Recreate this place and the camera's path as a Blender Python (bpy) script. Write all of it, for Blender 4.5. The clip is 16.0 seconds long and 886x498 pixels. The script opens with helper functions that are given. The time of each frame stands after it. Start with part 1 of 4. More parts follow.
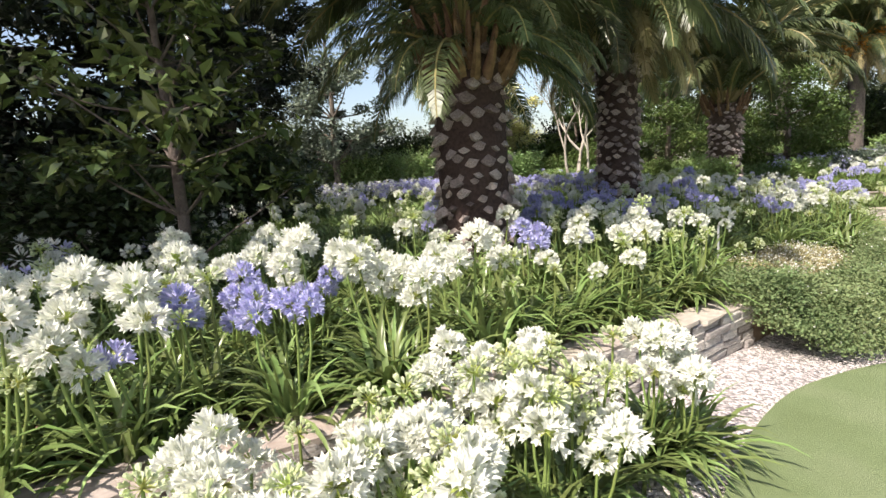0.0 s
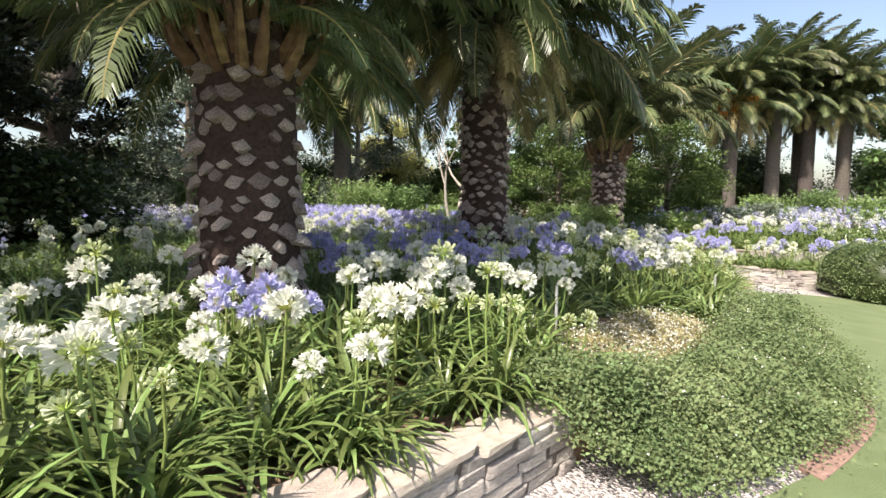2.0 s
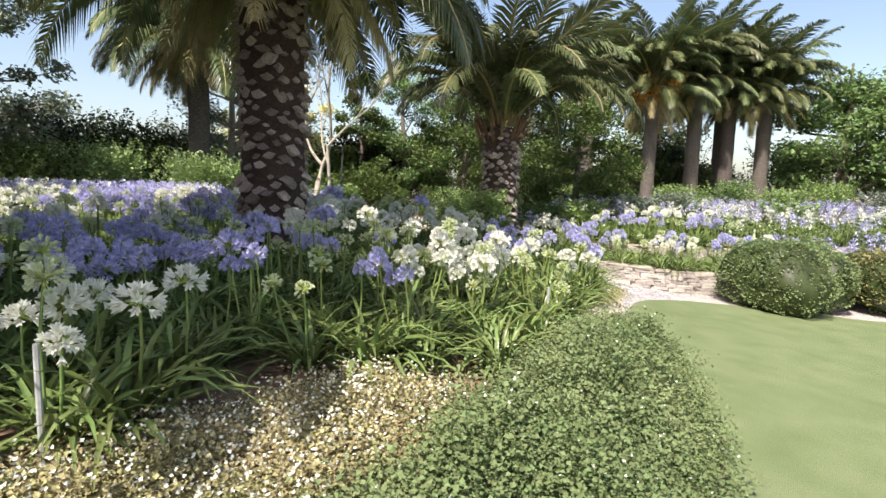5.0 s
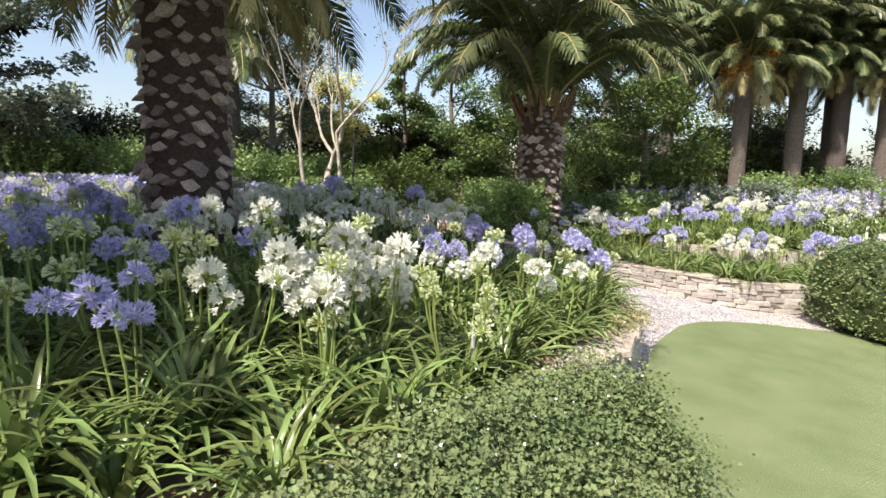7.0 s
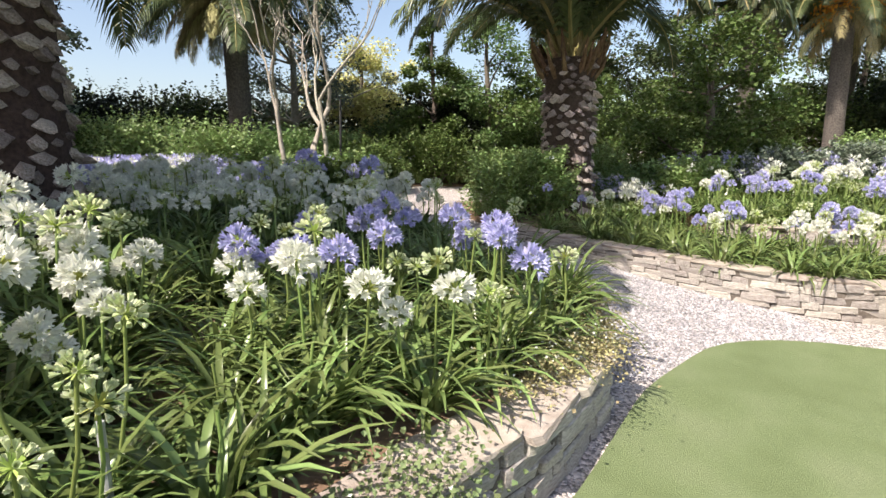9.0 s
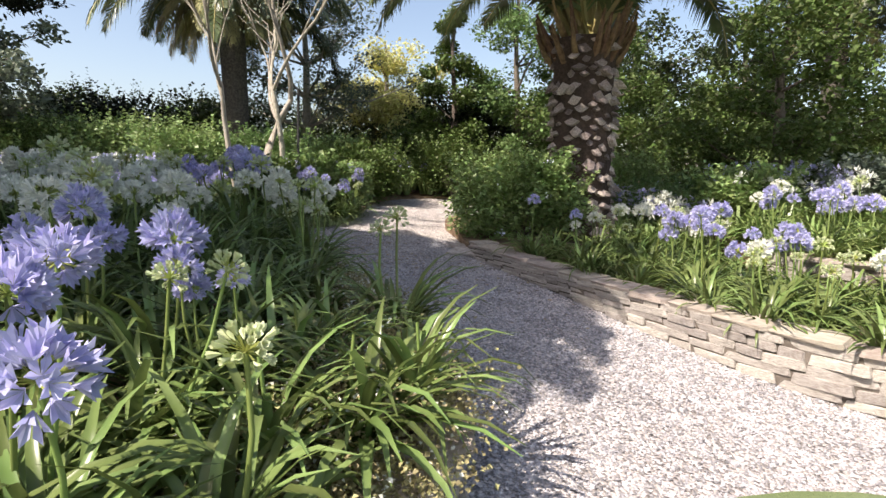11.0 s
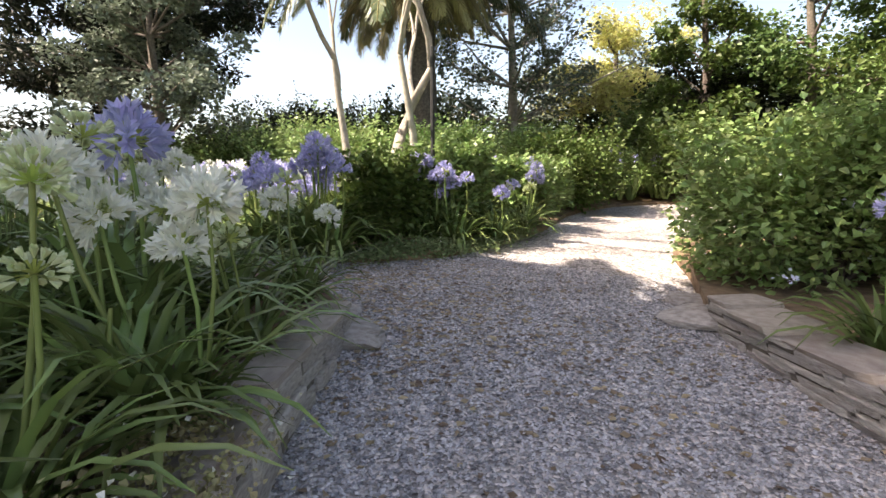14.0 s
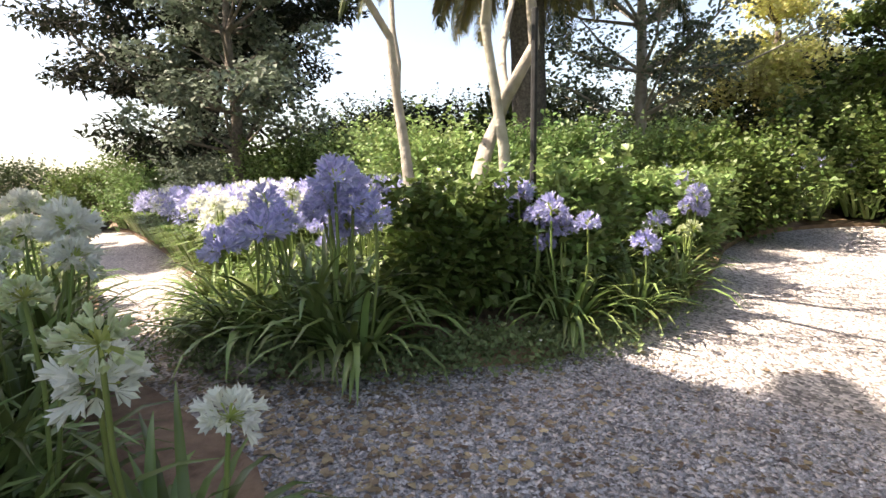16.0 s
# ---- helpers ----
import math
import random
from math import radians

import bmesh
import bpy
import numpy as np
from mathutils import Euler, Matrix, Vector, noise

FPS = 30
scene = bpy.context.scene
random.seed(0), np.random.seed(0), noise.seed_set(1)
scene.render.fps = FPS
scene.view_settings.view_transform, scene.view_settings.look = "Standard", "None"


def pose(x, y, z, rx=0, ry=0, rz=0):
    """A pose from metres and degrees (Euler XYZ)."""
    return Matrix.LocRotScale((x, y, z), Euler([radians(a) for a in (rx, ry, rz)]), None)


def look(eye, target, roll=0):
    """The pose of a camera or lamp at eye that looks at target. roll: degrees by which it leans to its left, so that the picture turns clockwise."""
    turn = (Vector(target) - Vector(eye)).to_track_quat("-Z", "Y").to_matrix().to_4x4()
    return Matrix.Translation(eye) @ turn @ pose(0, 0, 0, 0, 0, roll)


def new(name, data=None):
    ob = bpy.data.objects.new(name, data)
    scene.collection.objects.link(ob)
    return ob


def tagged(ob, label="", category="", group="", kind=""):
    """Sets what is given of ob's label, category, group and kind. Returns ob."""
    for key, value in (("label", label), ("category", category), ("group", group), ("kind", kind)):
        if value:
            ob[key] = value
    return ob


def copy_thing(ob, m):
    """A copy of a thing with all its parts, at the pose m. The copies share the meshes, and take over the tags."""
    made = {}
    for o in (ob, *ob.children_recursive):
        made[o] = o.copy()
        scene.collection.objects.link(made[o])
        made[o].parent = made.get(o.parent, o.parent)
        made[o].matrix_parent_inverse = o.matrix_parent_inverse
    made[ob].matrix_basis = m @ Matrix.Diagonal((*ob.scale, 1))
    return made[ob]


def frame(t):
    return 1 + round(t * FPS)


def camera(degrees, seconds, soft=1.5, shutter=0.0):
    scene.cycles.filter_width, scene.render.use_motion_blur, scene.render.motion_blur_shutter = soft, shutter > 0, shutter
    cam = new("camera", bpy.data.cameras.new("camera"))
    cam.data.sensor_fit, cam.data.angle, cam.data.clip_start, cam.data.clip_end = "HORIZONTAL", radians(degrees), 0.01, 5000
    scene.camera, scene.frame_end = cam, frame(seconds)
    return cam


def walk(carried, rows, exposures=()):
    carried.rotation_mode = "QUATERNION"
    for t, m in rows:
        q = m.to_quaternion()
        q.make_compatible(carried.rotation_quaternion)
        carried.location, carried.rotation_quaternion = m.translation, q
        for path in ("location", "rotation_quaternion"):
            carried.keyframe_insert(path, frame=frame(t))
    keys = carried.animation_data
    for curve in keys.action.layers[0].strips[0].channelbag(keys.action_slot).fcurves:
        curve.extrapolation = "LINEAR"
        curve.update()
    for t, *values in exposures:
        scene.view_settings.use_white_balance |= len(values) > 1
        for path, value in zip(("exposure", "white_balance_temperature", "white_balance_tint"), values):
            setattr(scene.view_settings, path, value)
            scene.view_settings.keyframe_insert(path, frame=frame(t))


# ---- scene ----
cam = camera(78.8, 16.0)
METRES, EYE, TILT, LEAN, TURN = 18.0, 1.86, -8.5, 4.0, 0.0
ROWS = [
    (0.0, 0.0, 0.0, 0.0, -0.0, 0.0, -0.0),
    (0.5, 0.0132, 0.0205, 0.0049, 1.51, 0.44, -2.79),
    (1.0, 0.0314, 0.0397, 0.0065, 1.16, 1.13, -3.44),
    (1.5, 0.051, 0.0628, 0.0093, -4.77, 2.31, -3.98),
    (2.0, 0.0717, 0.0838, 0.0122, -9.49, 3.79, -2.69),
    (2.5, 0.0927, 0.1068, 0.0169, -9.34, 4.0, -2.77),
    (3.0, 0.1148, 0.1277, 0.0215, -13.4, 4.59, -2.03),
    (3.5, 0.1403, 0.1467, 0.0237, -15.74, 1.62, -1.87),
    (4.0, 0.1641, 0.1654, 0.0266, -14.13, 2.3, -2.92),
    (4.5, 0.1905, 0.1826, 0.0295, -15.62, 3.12, -2.89),
    (5.0, 0.2166, 0.199, 0.0329, -15.17, 2.71, -3.23),
    (7.5, 0.3349, 0.3011, 0.0512, -5.28, 1.5, -3.99),
    (8.0, 0.3568, 0.3233, 0.0543, -6.3, 2.19, -3.1),
    (8.5, 0.3765, 0.3469, 0.058, -2.36, -1.04, -3.22),
    (11.0, 0.4662, 0.4892, 0.0725, 8.45, -0.15, -5.34),
    (11.5, 0.4781, 0.5197, 0.0764, 12.61, 0.55, -5.91),
    (12.0, 0.4834, 0.5519, 0.079, 20.94, -1.54, -7.63),
    (12.5, 0.4825, 0.5832, 0.0815, 23.1, -2.94, -7.27),
    (13.0, 0.4787, 0.6127, 0.0838, 30.27, -2.47, -6.66),
    (13.5, 0.4678, 0.6438, 0.0859, 32.63, -1.79, -7.22),
    (14.0, 0.4538, 0.6768, 0.092, 34.29, -1.93, -5.75),
    (14.5, 0.4387, 0.7036, 0.0991, 39.35, -3.27, -5.66),
    (15.0, 0.4197, 0.7284, 0.1089, 38.87, -4.86, -6.04),
    (15.5, 0.406, 0.7479, 0.116, 43.63, -3.64, -5.56),
    (16.0, 0.3898, 0.7681, 0.12, 45.79, -3.95, -6.28),
]
walk(cam, [(t, pose(0, 0, EYE, TILT, LEAN, TURN) @ pose(METRES * x, METRES * y, METRES * z, 90 + pitch, roll, yaw)) for t, x, y, z, yaw, pitch, roll in ROWS], [(0.0, 0.70, 7000, 14), (2.5, 0.84, 7000, 14), (8.5, 0.72, 7050, 14), (11.0, 0.76, 7150, 15), (13.0, 1.42, 7750, 17), (16.0, 1.52, 7800, 16)])
import itertools
import mathutils

SUN_ELEVATION, SUN_AZIMUTH = 51.0, 227.5
world = bpy.data.worlds.new("world")
scene.world = world
world.use_nodes = True
wn = world.node_tree.nodes
sky = wn.new("ShaderNodeTexSky")
sky.sky_type, sky.sun_disc = "NISHITA", False
sky.sun_elevation, sky.sun_rotation = radians(SUN_ELEVATION), radians(90 - SUN_AZIMUTH)
sky.air_density, sky.dust_density, sky.ozone_density = 1.0, 2.2, 1.0
world.node_tree.links.new(sky.outputs[0], wn["Background"].inputs[0])
wn["Background"].inputs[1].default_value = 0.14
sun = new("sun", bpy.data.lights.new("sun", "SUN"))
sun.data.energy, sun.data.angle, sun.data.color = 5.0, radians(0.5), (1.0, 0.96, 0.90)
sun_way = Vector((math.cos(radians(SUN_ELEVATION)) * math.cos(radians(SUN_AZIMUTH)), math.cos(radians(SUN_ELEVATION)) * math.sin(radians(SUN_AZIMUTH)), math.sin(radians(SUN_ELEVATION))))
sun.matrix_world = look(sun_way * 50, (0, 0, 0))

tessellate_polygon = mathutils.geometry.tessellate_polygon


# ---- materials ----
def material(name, colours, rough=0.8, scale=8.0, detail=5.0, bump=0.3, bump_scale=None, vary=0.15, island=False, translucent=0.0, coat=0.0, hue=0.02):
    """A noise-driven surface: two or three colours, fine relief, and a change of tone from piece to piece."""
    m = bpy.data.materials.new(name)
    m.use_nodes = True
    nt = m.node_tree
    n, l = nt.nodes, nt.links
    bsdf = n["Principled BSDF"]
    coord = n.new("ShaderNodeTexCoord")
    fine, wide = n.new("ShaderNodeTexNoise"), n.new("ShaderNodeTexNoise")
    fine.inputs["Scale"].default_value, fine.inputs["Detail"].default_value = scale, detail
    wide.inputs["Scale"].default_value, wide.inputs["Detail"].default_value = scale / 9, 2
    l.new(coord.outputs["Object"], fine.inputs["Vector"])
    l.new(coord.outputs["Object"], wide.inputs["Vector"])
    ramp = n.new("ShaderNodeValToRGB")
    els = ramp.color_ramp.elements
    while len(els) < len(colours):
        els.new(0.5)
    for i, c in enumerate(colours):
        els[i].position = 0.3 + 0.4 * i / max(1, len(colours) - 1)
        els[i].color = (*c, 1)
    l.new(fine.outputs["Fac"], ramp.inputs[0])
    tone = n.new("ShaderNodeHueSaturation")
    source = n.new("ShaderNodeNewGeometry") if island else n.new("ShaderNodeObjectInfo")
    rand = source.outputs["Random Per Island" if island else "Random"]
    a = n.new("ShaderNodeMapRange")
    a.inputs[3].default_value, a.inputs[4].default_value = 1 - vary, 1 + vary
    l.new(rand, a.inputs[0])
    b = n.new("ShaderNodeMapRange")
    b.inputs[3].default_value, b.inputs[4].default_value = 1 - vary, 1 + vary
    l.new(wide.outputs["Fac"], b.inputs[0])
    mul = n.new("ShaderNodeMath")
    mul.operation = "MULTIPLY"
    l.new(a.outputs[0], mul.inputs[0])
    l.new(b.outputs[0], mul.inputs[1])
    l.new(mul.outputs[0], tone.inputs["Value"])
    h = n.new("ShaderNodeMapRange")
    h.inputs[3].default_value, h.inputs[4].default_value = 0.5 - hue, 0.5 + hue
    l.new(rand, h.inputs[0])
    l.new(h.outputs[0], tone.inputs["Hue"])
    l.new(ramp.outputs[0], tone.inputs["Color"])
    l.new(tone.outputs[0], bsdf.inputs["Base Color"])
    bsdf.inputs["Roughness"].default_value = rough
    bsdf.inputs["Specular IOR Level"].default_value = 0.35
    bsdf.inputs["Coat Weight"].default_value = coat
    if bump:
        bn = n.new("ShaderNodeBump")
        bt = n.new("ShaderNodeTexNoise")
        bt.inputs["Scale"].default_value, bt.inputs["Detail"].default_value = bump_scale or scale * 3, 6
        l.new(coord.outputs["Object"], bt.inputs["Vector"])
        l.new(bt.outputs["Fac"], bn.inputs["Height"])
        bn.inputs["Strength"].default_value, bn.inputs["Distance"].default_value = bump, 0.02
        l.new(bn.outputs[0], bsdf.inputs["Normal"])
    if translucent:
        tr = n.new("ShaderNodeBsdfTranslucent")
        mix = n.new("ShaderNodeMixShader")
        mix.inputs[0].default_value = translucent
        l.new(tone.outputs[0], tr.inputs[0])
        l.new(bsdf.outputs[0], mix.inputs[1])
        l.new(tr.outputs[0], mix.inputs[2])
        l.new(mix.outputs[0], n["Material Output"].inputs[0])
    return m


def gravel_material():
    m = material("gravel", [(0.40, 0.36, 0.345), (0.52, 0.475, 0.45)], 0.95, 3.0, 6, 0, vary=0.08, hue=0)
    nt = m.node_tree
    n, l = nt.nodes, nt.links
    bsdf = n["Principled BSDF"]
    coord = n.new("ShaderNodeTexCoord")
    vor = n.new("ShaderNodeTexVoronoi")
    vor.inputs["Scale"].default_value = 52
    l.new(coord.outputs["Object"], vor.inputs["Vector"])
    grey = n.new("ShaderNodeSeparateColor")
    l.new(vor.outputs["Color"], grey.inputs[0])
    ramp = n.new("ShaderNodeMapRange")
    ramp.inputs[1].default_value, ramp.inputs[2].default_value = 0.12, 0.95
    ramp.inputs[3].default_value, ramp.inputs[4].default_value = 0.42, 1.5
    l.new(grey.outputs[0], ramp.inputs[0])
    mix = n.new("ShaderNodeMix")
    mix.data_type, mix.blend_type = "RGBA", "MULTIPLY"
    mix.inputs[0].default_value = 1.0
    old = bsdf.inputs["Base Color"].links[0].from_socket
    l.new(old, mix.inputs[6])
    comb = n.new("ShaderNodeCombineColor")
    for i in range(3):
        l.new(ramp.outputs[0], comb.inputs[i])
    l.new(comb.outputs[0], mix.inputs[7])
    l.new(mix.outputs[2], bsdf.inputs["Base Color"])
    bn = n.new("ShaderNodeBump")
    bn.inputs["Strength"].default_value, bn.inputs["Distance"].default_value = 1.0, 0.014
    bn.invert = True
    l.new(vor.outputs["Distance"], bn.inputs["Height"])
    l.new(bn.outputs[0], bsdf.inputs["Normal"])
    return m


MAT = {
    "gravel": gravel_material(),
    "pebble": material("pebble", [(0.22, 0.215, 0.23), (0.52, 0.50, 0.505)], 0.75, 30, 3, 0.2, vary=0.5, island=True),
    "litter": material("leaf_litter", [(0.16, 0.11, 0.07), (0.34, 0.26, 0.17)], 0.8, 12, 3, 0.0, vary=0.5, island=True),
    "soil": material("soil", [(0.10, 0.06, 0.04), (0.20, 0.125, 0.085), (0.27, 0.18, 0.12)], 0.95, 9, 8, 0.8),
    "redsoil": material("red_soil", [(0.30, 0.20, 0.14), (0.42, 0.30, 0.22)], 0.95, 14, 8, 0.8),
    "lawn": material("lawn", [(0.135, 0.175, 0.075), (0.155, 0.20, 0.09), (0.18, 0.22, 0.11)], 0.95, 2.2, 4, 0.5, 160, vary=0.10, hue=0.0),
    "stone": material("stone", [(0.32, 0.28, 0.25), (0.47, 0.43, 0.39), (0.60, 0.56, 0.52)], 0.9, 9, 8, 0.7, 40, vary=0.22, hue=0.015),
    "mortar": material("mortar", [(0.10, 0.085, 0.07), (0.22, 0.19, 0.16)], 0.95, 14, 6, 0.7),
    "cap": material("wall_cap", [(0.36, 0.30, 0.25), (0.52, 0.46, 0.40)], 0.9, 6, 8, 0.6, 50, vary=0.12),
    "leaf": material("agapanthus_leaf", [(0.115, 0.175, 0.05), (0.23, 0.30, 0.11)], 0.27, 3, 2, 0.0, vary=0.4, island=True, translucent=0.22),
    "stalk": material("stalk", [(0.14, 0.20, 0.05), (0.20, 0.26, 0.08)], 0.5, 5, 2, 0.0, vary=0.2),
    "pedicel": material("pedicel", [(0.34, 0.42, 0.10), (0.48, 0.54, 0.18)], 0.5, 5, 2, 0.0, vary=0.2, translucent=0.3),
    "white": material("white_petal", [(0.74, 0.76, 0.66), (0.84, 0.84, 0.79)], 0.55, 20, 2, 0.0, vary=0.08, island=True, translucent=0.3, hue=0.0),
    "cream": material("green_white_bud", [(0.52, 0.60, 0.30), (0.72, 0.76, 0.55)], 0.55, 20, 2, 0.0, vary=0.1, island=True, translucent=0.3),
    "blue": material("blue_petal", [(0.36, 0.36, 0.64), (0.62, 0.62, 0.84)], 0.55, 20, 2, 0.0, vary=0.18, island=True, translucent=0.3),
    "frond": material("palm_frond", [(0.06, 0.083, 0.034), (0.135, 0.17, 0.075)], 0.34, 2, 2, 0.0, vary=0.3, translucent=0.15),
    "dryfrond": material("dry_frond", [(0.26, 0.23, 0.10), (0.38, 0.34, 0.17)], 0.6, 3, 2, 0.0, vary=0.25, translucent=0.15),
    "stub": material("petiole_stub", [(0.10, 0.058, 0.034), (0.24, 0.15, 0.085)], 0.8, 14, 4, 0.4, vary=0.3, island=True),
    "rachis": material("palm_stem", [(0.24, 0.22, 0.09), (0.34, 0.28, 0.12)], 0.5, 6, 2, 0.1),
    "bark": material("palm_bark", [(0.04, 0.026, 0.021), (0.10, 0.066, 0.054)], 0.95, 30, 8, 1.0),
    "boot": material("palm_leaf_scar", [(0.22, 0.165, 0.145), (0.56, 0.48, 0.44)], 0.85, 14, 6, 0.8, vary=0.5),
    "greybark": material("grey_palm_bark", [(0.06, 0.05, 0.045), (0.16, 0.14, 0.12)], 0.95, 22, 8, 1.0),
    "orange": material("date_cluster", [(0.55, 0.22, 0.03), (0.70, 0.34, 0.06)], 0.6, 20, 2, 0.0, vary=0.2, island=True),
    "trunk": material("tree_bark", [(0.10, 0.08, 0.065), (0.20, 0.17, 0.14)], 0.95, 18, 8, 0.9),
    "pale": material("pale_bark", [(0.30, 0.27, 0.22), (0.46, 0.42, 0.36)], 0.85, 12, 8, 0.5),
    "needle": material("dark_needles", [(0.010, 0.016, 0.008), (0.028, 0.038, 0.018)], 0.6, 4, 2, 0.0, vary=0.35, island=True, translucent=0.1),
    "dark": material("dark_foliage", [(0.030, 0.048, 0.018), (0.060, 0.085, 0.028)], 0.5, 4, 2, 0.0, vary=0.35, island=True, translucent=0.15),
    "fresh": material("fresh_foliage", [(0.17, 0.26, 0.08), (0.30, 0.40, 0.16)], 0.4, 4, 2, 0.0, vary=0.3, island=True, translucent=0.3),
    "creep": material("creeping_foliage", [(0.13, 0.185, 0.075), (0.22, 0.275, 0.125)], 0.75, 1.6, 3, 0.0, vary=0.2, island=True, translucent=0.25),
    "drycreep": material("dry_creeping_foliage", [(0.25, 0.24, 0.11), (0.42, 0.36, 0.20)], 0.6, 4, 2, 0.0, vary=0.35, island=True, translucent=0.2),
    "drymix": material("brownish_foliage", [(0.16, 0.17, 0.06), (0.27, 0.25, 0.11)], 0.55, 4, 2, 0.0, vary=0.4, island=True, translucent=0.2),
    "flax": material("flax_leaf", [(0.25, 0.21, 0.18), (0.38, 0.33, 0.29)], 0.45, 4, 2, 0.0, vary=0.3, island=True),
    "mid": material("mid_foliage", [(0.075, 0.12, 0.03), (0.13, 0.185, 0.05)], 0.5, 4, 2, 0.0, vary=0.35, island=True, translucent=0.25),
    "bright": material("bright_foliage", [(0.11, 0.185, 0.06), (0.20, 0.30, 0.11)], 0.45, 4, 2, 0.0, vary=0.3, island=True, translucent=0.3),
    "yellow": material("yellow_foliage", [(0.58, 0.57, 0.20), (0.78, 0.75, 0.38)], 0.5, 4, 2, 0.0, vary=0.2, island=True, translucent=0.3),
    "grey": material("grey_green_foliage", [(0.13, 0.17, 0.12), (0.22, 0.26, 0.19)], 0.6, 4, 2, 0.0, vary=0.3, island=True, translucent=0.2),
    "glossy": material("glossy_leaf", [(0.05, 0.075, 0.022), (0.10, 0.13, 0.045)], 0.25, 4, 2, 0.0, vary=0.35, island=True, translucent=0.12),
    "paleblue": material("pale_blue_petal", [(0.62, 0.66, 0.86), (0.78, 0.80, 0.90)], 0.6, 10, 2, 0.0, island=True),
    "pink": material("pink_petal", [(0.70, 0.25, 0.28), (0.80, 0.40, 0.42)], 0.6, 10, 2, 0.0, island=True),
    "metal": material("grey_metal", [(0.30, 0.31, 0.31), (0.42, 0.43, 0.43)], 0.45, 20, 4, 0.1),
    "black": material("black_stake", [(0.02, 0.02, 0.02), (0.04, 0.04, 0.04)], 0.6, 20, 4, 0.1),
    "plaster": material("pale_plaster", [(0.62, 0.60, 0.56), (0.72, 0.70, 0.66)], 0.9, 4, 4, 0.2),
}


# ---- building blocks ----
def mesh_of(name, verts, faces, mats=(), index=None, smooth=False):
    me = bpy.data.meshes.new(name)
    me.from_pydata([tuple(v) for v in verts], [], [tuple(f) for f in faces])
    for m in mats:
        me.materials.append(MAT[m] if isinstance(m, str) else m)
    if index is not None:
        me.polygons.foreach_set("material_index", index)
    if smooth:
        me.polygons.foreach_set("use_smooth", [True] * len(me.polygons))
    me.update()
    return me


def thing(name, x, y, z, label, category, group="", kind=""):
    ob = new(name)
    ob.location = (x, y, z)
    ob.empty_display_size = 0.1
    return tagged(ob, label, category, group, kind)


def part(name, me, parent=None, label="", at=(0, 0, 0), turn=(0, 0, 0), size=1.0, kind=""):
    ob = new(name, me)
    ob.parent = parent
    ob.location, ob.rotation_euler = at, turn
    ob.scale = (size, size, size) if isinstance(size, (int, float)) else size
    return tagged(ob, label, kind=kind)


def smooth(a, b, v):
    u = min(1.0, max(0.0, (v - a) / (b - a)))
    return u * u * (3 - 2 * u)


def ground_z(x, y):
    """The height of gravel and lawn: the garden falls to the lawn and rises to the back."""
    u, v = min(13, max(4.5 * smooth(2.5, 9, y), x)) / 10, min(20, max(0, y)) / 10
    z = 0.3895 - 0.7099 * u - 0.2083 * v + 0.2994 * u * u - 0.9018 * u * v + 0.9224 * v * v + 0.2682 * u * v * v - 0.3107 * v ** 3
    far = smooth(21, 27, y) * (0.25 + 0.02 * (y - 22 if y < 60 else 38) + 0.02 * max(0, min(30, x)))
    return z + far + smooth(16, 26, x) * smooth(12, 20, y) * 0.6


def soil_rise(x, y):
    """How far the beds stand over the gravel: low at the start and at the far end."""
    return 0.33 - 0.21 * smooth(11.8, 15.5, y) - 0.05 * smooth(6, 4, y)


def bed_z(x, y):
    return ground_z(x, y) + soil_rise(x, y)


TERRACE = [(10.9, 15.4), (11.3, 14.5), (12.0, 14.1), (13.0, 13.95), (14.5, 13.9), (17.0, 14.0), (22.0, 14.2), (40, 14.5), (40, 21.9), (13.0, 21.4), (11.6, 19.6), (10.9, 17.4)]


def inside(x, y, poly):
    odd = False
    for (x1, y1), (x2, y2) in zip(poly, poly[1:] + poly[:1]):
        if (y1 > y) != (y2 > y) and x < (x2 - x1) * (y - y1) / (y2 - y1) + x1:
            odd = not odd
    return odd


def terrace_z(x, y):
    return max(bed_z(x, y) + 0.02, 0.34 + 0.045 * (y - 14))


def bed_top(x, y):
    return terrace_z(x, y) if inside(x, y, TERRACE) else bed_z(x, y)


def tube(path, radii, sides=6, verts=None, faces=None):
    """A round stem along a path. Adds to verts and faces."""
    verts, faces = ([], []) if verts is None else (verts, faces)
    base = len(verts)
    path = [Vector(p) for p in path]
    for i, p in enumerate(path):
        way = (path[min(i + 1, len(path) - 1)] - path[max(i - 1, 0)]).normalized()
        side = way.cross(Vector((0, 0, 1)) if abs(way.z) < 0.9 else Vector((1, 0, 0))).normalized()
        up = side.cross(way)
        for k in range(sides):
            a = math.tau * k / sides
            verts.append(p + (side * math.cos(a) + up * math.sin(a)) * radii[i])
    for i in range(len(path) - 1):
        for k in range(sides):
            a, b = base + i * sides + k, base + i * sides + (k + 1) % sides
            faces.append((a, b, b + sides, a + sides))
    return verts, faces


